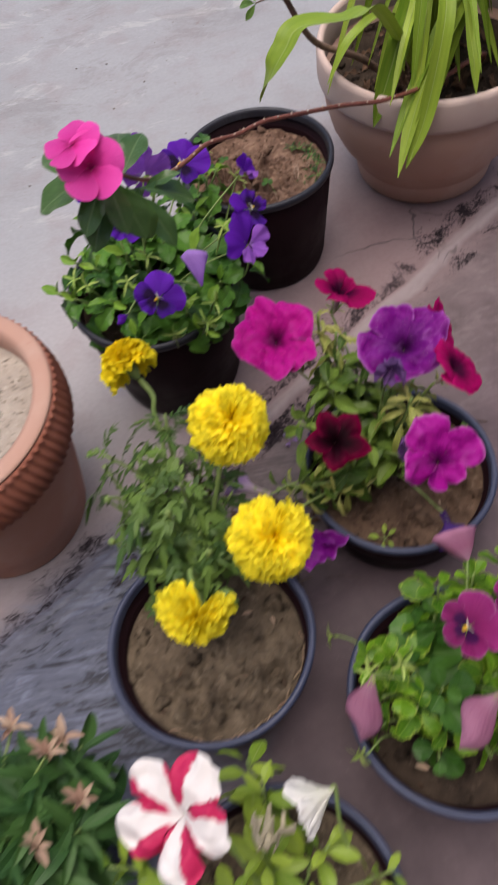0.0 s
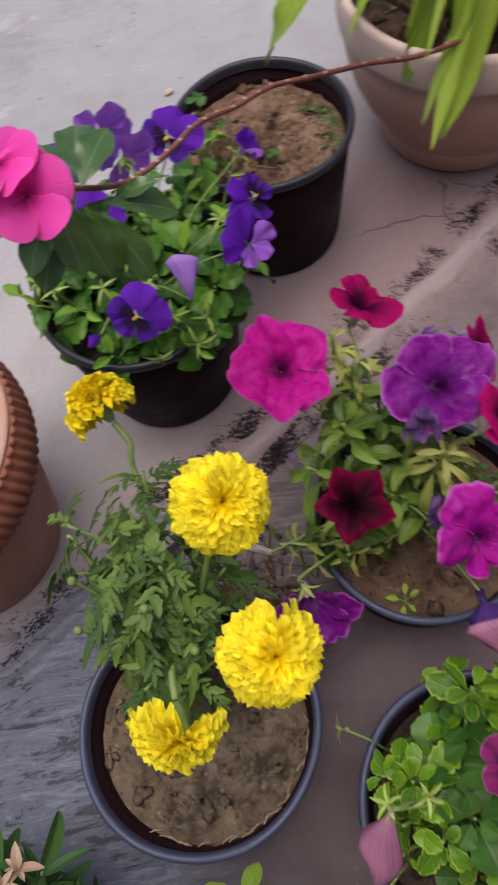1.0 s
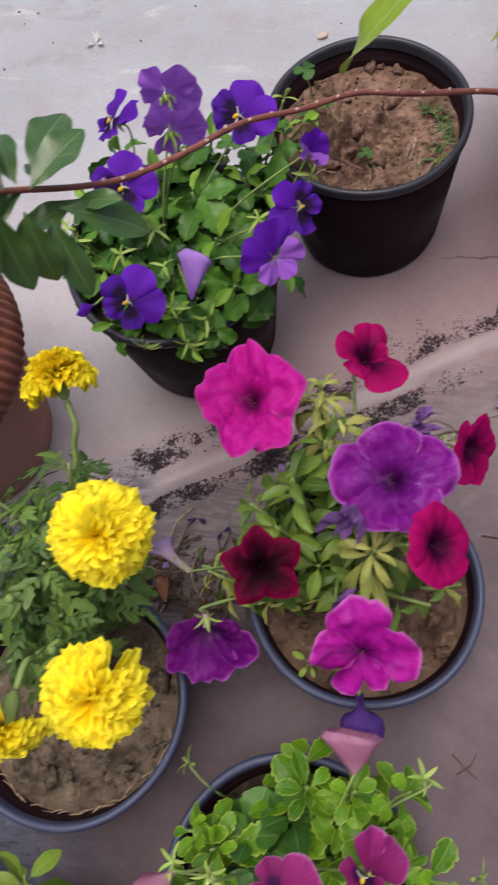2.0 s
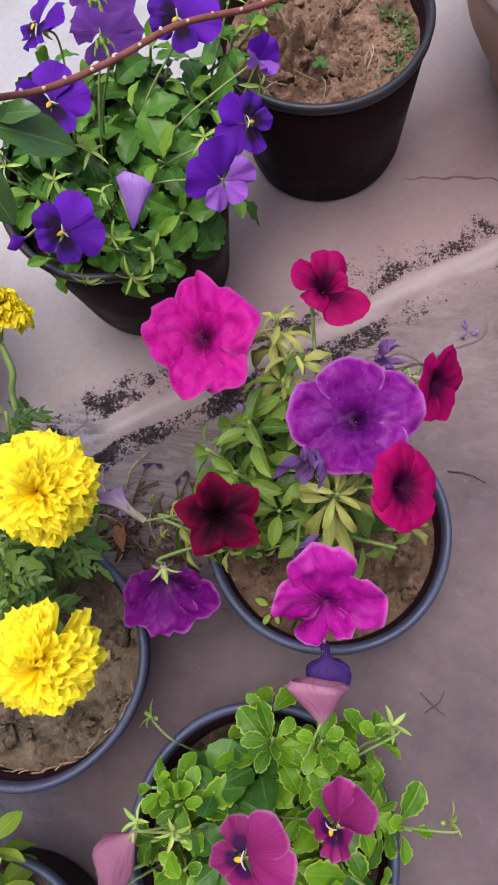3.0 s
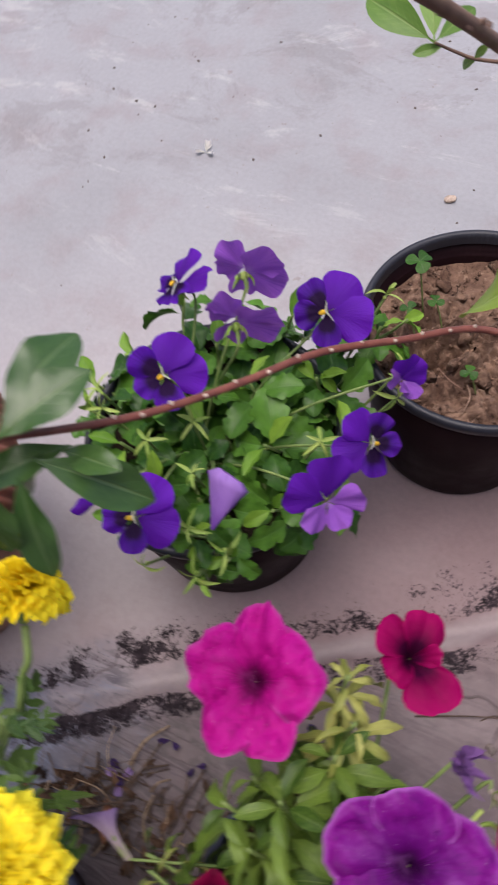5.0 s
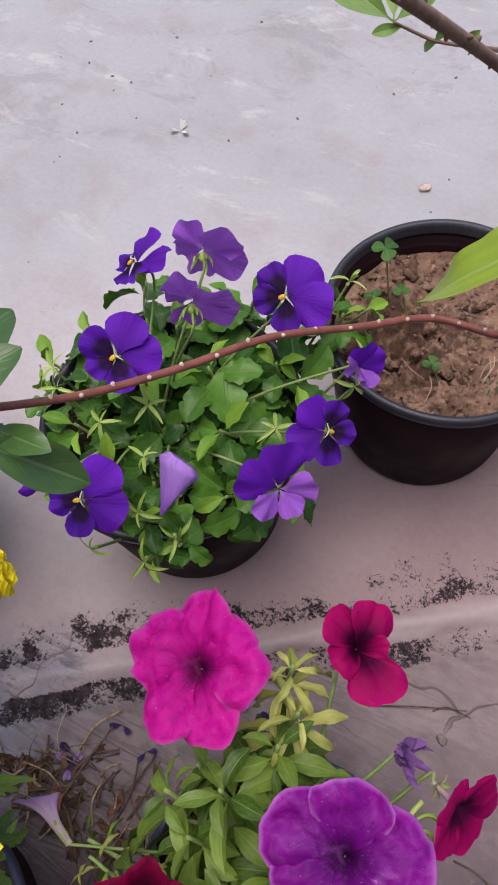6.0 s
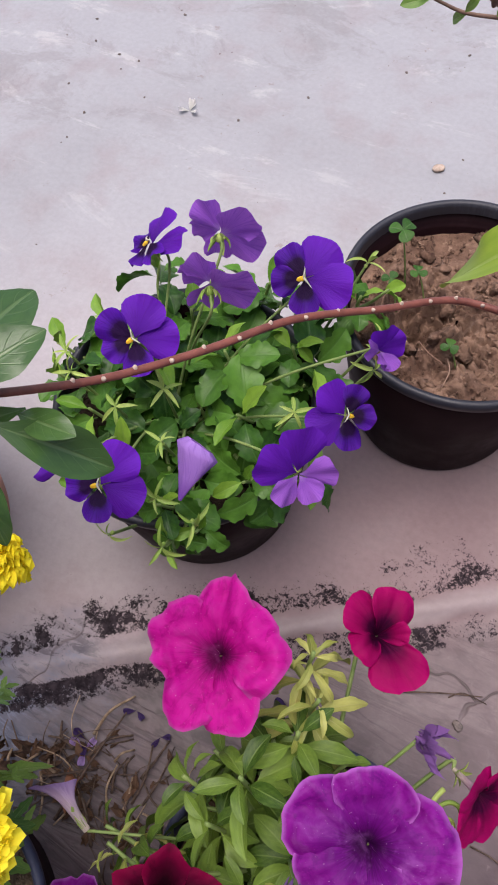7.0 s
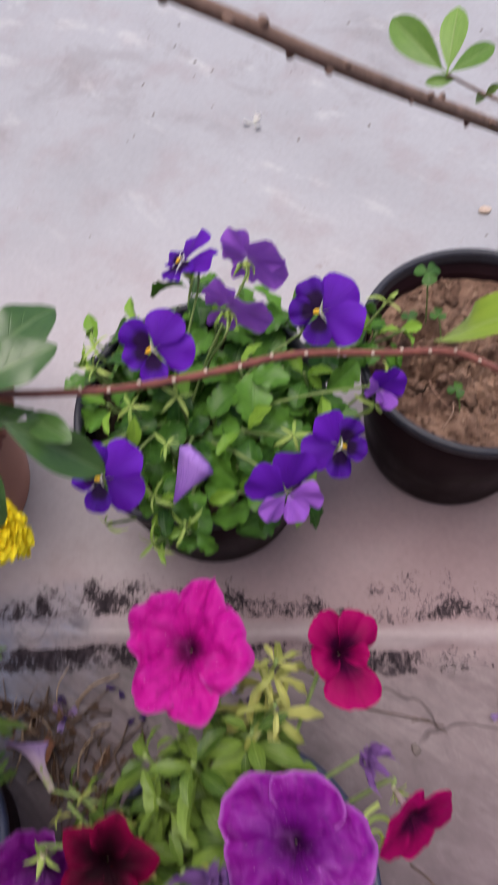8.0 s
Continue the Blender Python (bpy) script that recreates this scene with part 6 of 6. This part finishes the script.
C = Vector((0.460, 0.925, 0.120))
strap([C, (0.490, 0.875, 0.285), (0.455, 0.830, 0.275), (0.402, 0.785, 0.215), (0.356, 0.723, 0.150)], 0.026, 1)
strap([C, (0.495, 0.880, 0.280), (0.464, 0.832, 0.270), (0.418, 0.785, 0.205), (0.375, 0.735, 0.160)], 0.016, 11)
strap([C, (0.482, 0.872, 0.286), (0.446, 0.832, 0.277), (0.392, 0.790, 0.212), (0.352, 0.745, 0.165)], 0.014, 12)
strap([C, (0.425, 0.880, 0.290), (0.400, 0.845, 0.275), (0.368, 0.815, 0.215), (0.348, 0.800, 0.170)], 0.026, 2)
strap([C, (0.348, 0.779, 0.325), (0.294, 0.717, 0.365), (0.243, 0.697, 0.382), (0.224, 0.684, 0.372), (0.208, 0.678, 0.355), (0.194, 0.686, 0.322)], 0.027, 3, 0.80)
strap([C, (0.400, 0.890, 0.250), (0.340, 0.855, 0.262), (0.300, 0.835, 0.220)], 0.014, 4)
strap([C, (0.470, 0.850, 0.280), (0.462, 0.790, 0.255), (0.459, 0.756, 0.215)], 0.014, 5)
strap([C, (0.445, 0.860, 0.300), (0.430, 0.800, 0.290), (0.400, 0.760, 0.200), (0.370, 0.735, 0.150)], 0.020, 6)
for k in range(64):
    a = random.uniform(-2.9, 2.0) if k < 46 else random.uniform(-0.9, 1.4)
    d = Vector((math.cos(a), math.sin(a), 0))
    h, l = random.uniform(0.14, 0.25), random.uniform(0.07, 0.16)
    strap([C + d * random.uniform(0, 0.04), C + d * l * 0.35 + Vector((0, 0, h)), C + d * l * 0.8 + Vector((0, 0, h * 0.95)), C + d * l * 1.3 + Vector((0, 0, h * random.uniform(0.2, 0.7)))], random.uniform(0.007, 0.015), 20 + k)
for k in range(90):
    a = random.uniform(0, 6.28) if k < 50 else random.uniform(1.9, 4.2)
    q = C + Vector((math.cos(a), math.sin(a), 0)) * random.uniform(0.02, 0.092) + Vector((0, 0, 0.036))
    lily.leaf("dry", q, (random.uniform(-1, 1), random.uniform(-1, 1), 0.3), (0, 0, 1), random.uniform(0.022, 0.040), "dead_leaf")
lily.done()

# ---- striped petunia and carnation in the front pots ----
striped = Plant("petunia_plant", (0.035, 0.005, 0.078), "striped red and white petunia with lime green leaves", "petunia")
petunia_flower(striped, "striped", (-0.014, 0.075, 0.220), (-0.31, -0.16, 0.94), (0.67, 0.66, 0.33), 0.088, seed=31, point=0.12, cut=0.75)
petunia_flower(striped, "white_petal", (0.074, 0.068, 0.176), (-0.75, -0.15, -0.25), (0.1, 0.6, 0.7), 0.046, seed=33, point=0.1, cut=0.2, cone=0.9, foot=(0.100, 0.030, 0.120))
for tip, way, n, size in [((0.036, 0.115, 0.140), (0.1, 0.6, 0.8), 10, 0.045), ((0.045, 0.090, 0.150), (0.1, 0.4, 1), 9, 0.042), ((0.085, 0.040, 0.145), (0.5, 0.2, 0.9), 9, 0.038), ((0.035, 0.045, 0.150), (0, 0.2, 1), 9, 0.042),
                          ((0.129, 0.015, 0.130), (0.8, 0.1, 0.6), 7, 0.036), ((-0.060, 0.048, 0.150), (-0.5, 0.2, 0.8), 9, 0.042), ((-0.085, 0.062, 0.145), (-0.7, 0.2, 0.7), 7, 0.044), ((0.000, 0.020, 0.150), (-0.2, 0, 1), 9, 0.042), ((0.060, -0.010, 0.150), (0.3, -0.2, 1), 9, 0.042)]:
    striped.shoot(tip, way, "lime", n, size, length=0.04)
crumpled("withered_flower", striped, (0.040, 0.048, 0.165), 0.03, "tube", "withered pale flower", 12)
striped.done()

carnation = Plant("carnation_plant", (-0.205, 0.085, 0.082), "dark green narrow-leaved carnation with dry seed heads", "carnation")
for k in range(34):
    a, rr = random.uniform(0, 6.28), random.uniform(0.0, 0.095)
    q = Vector((-0.158 + rr * math.cos(a), 0.100 + rr * math.sin(a) * 0.8, random.uniform(0.12, 0.165)))
    way = Vector((math.cos(a) * rr * 8 + 0.2, math.sin(a) * rr * 8 + 0.1, 0.8))
    carnation.shoot(q, way, "dark_blade", 9, 0.074, spread=0.7, length=0.03, root=carnation.at + Vector((random.uniform(-0.05, 0.05), random.uniform(-0.05, 0.05), 0)))
for at in [(-0.108, 0.160, 0.165), (-0.120, 0.150, 0.170), (-0.098, 0.110, 0.160), (-0.150, 0.178, 0.165), (-0.132, 0.085, 0.170), (-0.175, 0.160, 0.17)]:
    head = part("seed_head", CALYX, None, carnation.ob, "dry papery seed head", face_pose(carnation.rel(at), (0.3, 0.3, 1), (0, 1, 0), 0.012))
    for i in range(7):
        m = Matrix.Rotation(radians(51 * i), 4, "Z") @ Matrix.Rotation(random.uniform(0.7, 1.4), 4, "X") @ Matrix.Scale(random.uniform(1.0, 1.9), 4)
        part("bract", LEAF["husk"][i % 4], None, head, m=m)
    carnation.stalk([carnation.at, (carnation.at + Vector(at)) / 2 + Vector((0, 0, 0.01)), at], 0.0014, 0.0012)
carnation.done()

# ---- clover seedlings in the bare pot ----
for at in [(0.135, 0.825, 0.196), (0.155, 0.815, 0.166), (0.138, 0.796, 0.172), (0.200, 0.762, 0.160)]:
    clover = Plant("clover_seedling", (at[0] + 0.01, at[1] - 0.004, 0.138), "small clover seedling with round lobed leaves", "clover")
    for i in range(3):
        a = i * 2.09 + at[0] * 40
        clover.leaf("clover", at, (math.cos(a), math.sin(a), 0.15), (0, 0, 1), 0.0115 if at[2] > 0.19 else 0.0075)
    clover.stalk([clover.at, (clover.at + Vector(at)) / 2 + Vector((0, 0, 0.003)), at], 0.0008, 0.0006)
    clover.done()


# ---- litter on the floor ----
def pebble(x, y, r, material, label, category, group=""):
    seed = int(x * 999) % 50
    a, b = np.linspace(0, 2 * np.pi, 12, endpoint=False), np.linspace(0.03, np.pi - 0.03, 7)
    A, B = np.meshgrid(a, b, indexing="ij")
    k = 0.75 + 0.5 * vnoise(np.cos(A) * 2 + seed, np.sin(A) * 2 + B * 2, seed)
    mesh = grid_mesh("pebble", np.stack([r * k * np.sin(B) * np.cos(A), 0.7 * r * k * np.sin(B) * np.sin(A), 0.4 * r * k * np.cos(B)], 2), wrap=True)
    ob = new("pebble", mesh)
    mesh.materials.append(M[material])
    ob.matrix_basis = pose(x, y, ground_z(x, y) + 0.3 * r, 0, 0, seed * 40)
    return tagged(ob, label, category, group)


pebble(0.102, 1.092, 0.008, "pebble", "pale chip of stone on the concrete", "pebble")
for k in range(80):
    x, y = random.uniform(-0.45, 0.35), random.uniform(0.78, 1.45)
    if (x - 0.196) ** 2 + (y - 0.806) ** 2 < 0.013 or (x - 0.455) ** 2 + (y - 0.925) ** 2 < 0.02:
        continue
    pebble(x, y, random.choice([0.0006, 0.0008, 0.0009, 0.0012, 0.0016, 0.0022]), "dark_grit", "dark speck of grit on the concrete", "grit", "grit on the floor")


def floor_petal(x, y, size, material, label, name="fallen_petal", n=3):
    ob = thing(name, (x, y, ground_z(x, y)), label, "petal")
    for i in range(n):
        mesh = fan_petal("petal", M[material], 0.36, 1.0, 0.4, 0.12, 2.0, phase=i * 1.3)
        m = Matrix.Translation((0, 0, 0.001)) @ Matrix.Rotation(i * 2.2 + x * 30, 4, "Z") @ Matrix.Rotation(0.15, 4, "X") @ Matrix.Scale(size, 4)
        part("petal", mesh, None, ob, m=m)


floor_petal(-0.211, 1.074, 0.014, "white_petal", "small white fallen petals on the concrete", n=4)
floor_petal(0.360, 0.595, 0.011, "wilted", "shrivelled violet petals fallen on the concrete")
floor_petal(0.045, 0.385, 0.014, "wilted", "shrivelled violet petals fallen on the concrete")
floor_petal(0.150, 0.487, 0.012, "wilted", "shrivelled violet petals fallen on the concrete")


for x, y, size in [(0.043, 0.392, 0.013), (0.070, 0.430, 0.011), (0.098, 0.420, 0.010), (0.185, 0.485, 0.014)]:
    floor_petal(x, y, size, "dried_petal", "dried blue-black petals among the litter", n=2)


def twig_on_floor(points, r, label, material="twig"):
    z = lambda x, y: ground_z(x, y) + r
    ob = new("twig", joined("twig", [tube([(x, y, z(x, y) + h) for x, y, h in points], r, r * 0.6, 6, 5)]))
    ob.data.materials.append(M[material])
    return tagged(ob, label, "twig", "dry twigs on the floor")


twig_on_floor([(0.350, 0.452, 0), (0.368, 0.451, 0.002), (0.385, 0.445, 0)], 0.0009, "thin dry twig on the concrete")
twig_on_floor([(0.250, 0.530, 0), (0.290, 0.547, 0.003), (0.325, 0.560, 0)], 0.0008, "thin dry twig on the concrete")
twig_on_floor([(0.300, 0.548, 0), (0.310, 0.556, 0.002), (0.330, 0.556, 0)], 0.0006, "thin dry twig on the concrete")
pebble(0.314, 0.530, 0.005, "dark_grit", "dark crumb of grit on the concrete", "pebble")
twig_on_floor([(0.340, 0.252, 0), (0.352, 0.242, 0.003), (0.362, 0.236, 0)], 0.0006, "crumb of dry root on the concrete")
twig_on_floor([(0.345, 0.236, 0), (0.356, 0.246, 0.003), (0.360, 0.256, 0)], 0.0005, "crumb of dry root on the concrete")
twig_on_floor([(0.050, 0.330, 0), (0.058, 0.380, 0.012), (0.064, 0.425, 0.004)], 0.0014, "thin dry twig on the concrete")
for k in range(190):
    x, y, a = random.gauss(0.045, 0.052), random.gauss(0.360, 0.032), random.uniform(0, 6.28)
    if y - CROSS - SLOPE * x > -0.075:
        continue
    if (x - 0.0186) ** 2 + (y - 0.236) ** 2 < 0.0115:
        continue
    l, bow = random.uniform(0.010, 0.048), random.uniform(-0.25, 0.25)
    twig_on_floor([(x, y, 0.001), (x + l * 0.5 * math.cos(a), y + l * 0.5 * math.sin(a), random.uniform(0.002, 0.012)), (x + l * math.cos(a + bow), y + l * math.sin(a + bow), random.uniform(0.0, 0.008))], random.choice([0.0004, 0.0006, 0.0008, 0.0012, 0.0015]), "thin dry twig on the concrete", "twig" if k % 5 else "straw")
for k in range(165):
    x, y = (0.059, 0.359) if k == 0 else (random.gauss(0.038, 0.045), random.gauss(0.362, 0.028)) if k < 115 else (random.gauss(0.012, 0.030), random.gauss(0.360, 0.020))
    if y - CROSS - SLOPE * x > -0.075:
        continue
    if (x - 0.0186) ** 2 + (y - 0.236) ** 2 < 0.0125:
        continue
    ob = new("dry_leaf", random.choice(LEAF["dry"]))
    size = 0.050 if k == 0 else random.uniform(0.007, 0.022)
    turn = 1.9 if k == 0 else k * 1.9
    ob.matrix_basis = aim((x, y - 0.4 * size * (k == 0), ground_z(x, y) + 0.3 * size), (math.cos(turn), math.sin(turn), 0.25), (0, 0, 1), size)
    ob.data = ob.data.copy() if k == 0 else ob.data
    if k == 0:
        ob.data.materials[0] = M["rust_leaf"]
    tagged(ob, "broad rust-brown dead leaf on the concrete" if k == 0 else "curled dry brown leaf on the concrete", "leaf", "dry leaves on the floor")
# scraps of dry leaf on the potting soil
for k in range(26):
    cx, cy, z = ((0.0186, 0.236, 0.066), (0.247, 0.370, 0.066), (0.226, 0.132, 0.068))[k % 3]
    a, rr = random.uniform(0, 6.28), 0.08 * math.sqrt(random.uniform(0.25, 1.0))
    ob = new("dry_leaf", random.choice(LEAF["dry"] + LEAF["husk"]))
    size = random.uniform(0.006, 0.014)
    ob.matrix_basis = aim((cx + rr * math.cos(a), cy + rr * math.sin(a), z + 0.0035), (math.cos(k * 2.3), math.sin(k * 2.3), 0.12), (0, 0, 1), size)
    tagged(ob, "small curled scrap of dry leaf on potting soil", "leaf", "dry scraps on the soil")


# ---- sprouts on the potting soil ----
def sprout(x, y, z, n, size, kind, label, category):
    plant = Plant("seedling", (x, y, z), label, category)
    for i in range(n):
        a = i * 2.4 + x * 50
        tip = Vector((x + 0.35 * size * math.cos(a), y + 0.35 * size * math.sin(a), z + 0.35 * size))
        plant.leaf(kind, tip, (math.cos(a), math.sin(a), 0.5), (0, 0, 1), size * random.uniform(0.7, 1.1))
        stalk = tube([(0, 0, 0), (tip - plant.at) / 2 + Vector((0, 0, 0.1 * size)), tip - plant.at], 0.0006, 0.0005, 5, 4)
        part("stalk", joined("stalk", [stalk]), M["green_stem"], plant.ob)


sprout(0.211, 0.302, 0.066, 5, 0.012, "lime", "tiny yellow-green seedling on the soil", "seedling")
sprout(0.318, 0.398, 0.066, 4, 0.009, "viola_dark", "tiny green seedling on the soil", "seedling")
for k in range(9):
    a, rr = -0.55 + 0.14 * k, random.uniform(0.058, 0.080)
    sprout(0.196 + rr * math.cos(a), 0.806 + rr * math.sin(a), 0.137, 6, random.uniform(0.008, 0.013), "dark_blade", "tuft of fine grass sprouting at the pot's edge", "grass")
for k in range(7):
    a, rr = random.uniform(0, 6.28), random.uniform(0.03, 0.08)
    ob = new("straw", joined("straw", [tube([(-0.012, 0, 0), (0, 0.003, 0.003), (0.014, 0, 0)], 0.0006, 0.0004, 5, 4)]))
    ob.data.materials.append(M["husk"])
    ob.matrix_basis = pose(0.196 + rr * math.cos(a), 0.806 + rr * math.sin(a), 0.149, 0, 0, random.uniform(0, 360))
    tagged(ob, "bit of pale dry straw on clod soil", "straw", "straw on the soil")
for k in range(26):
    a = -2.2 + 0.085 * k + random.uniform(-0.05, 0.05)
    rr = random.uniform(0.0865, 0.0905)
    ob = new("straw", joined("straw", [tube([(-0.006, 0, 0), (0, 0.001, 0.0015), (0.007, 0, 0)], random.uniform(0.0005, 0.0013), 0.0005, 5, 3)]))
    ob.data.materials.append(M["straw"] if k % 3 else M["husk"])
    ob.matrix_basis = pose(0.0186 + rr * math.cos(a), 0.236 + rr * math.sin(a), 0.0685, 0, random.uniform(-20, 20), math.degrees(a) + 90 + random.uniform(-40, 40))
    tagged(ob, "pale dry crumb of root at the soil's edge", "straw", "straw on the soil")
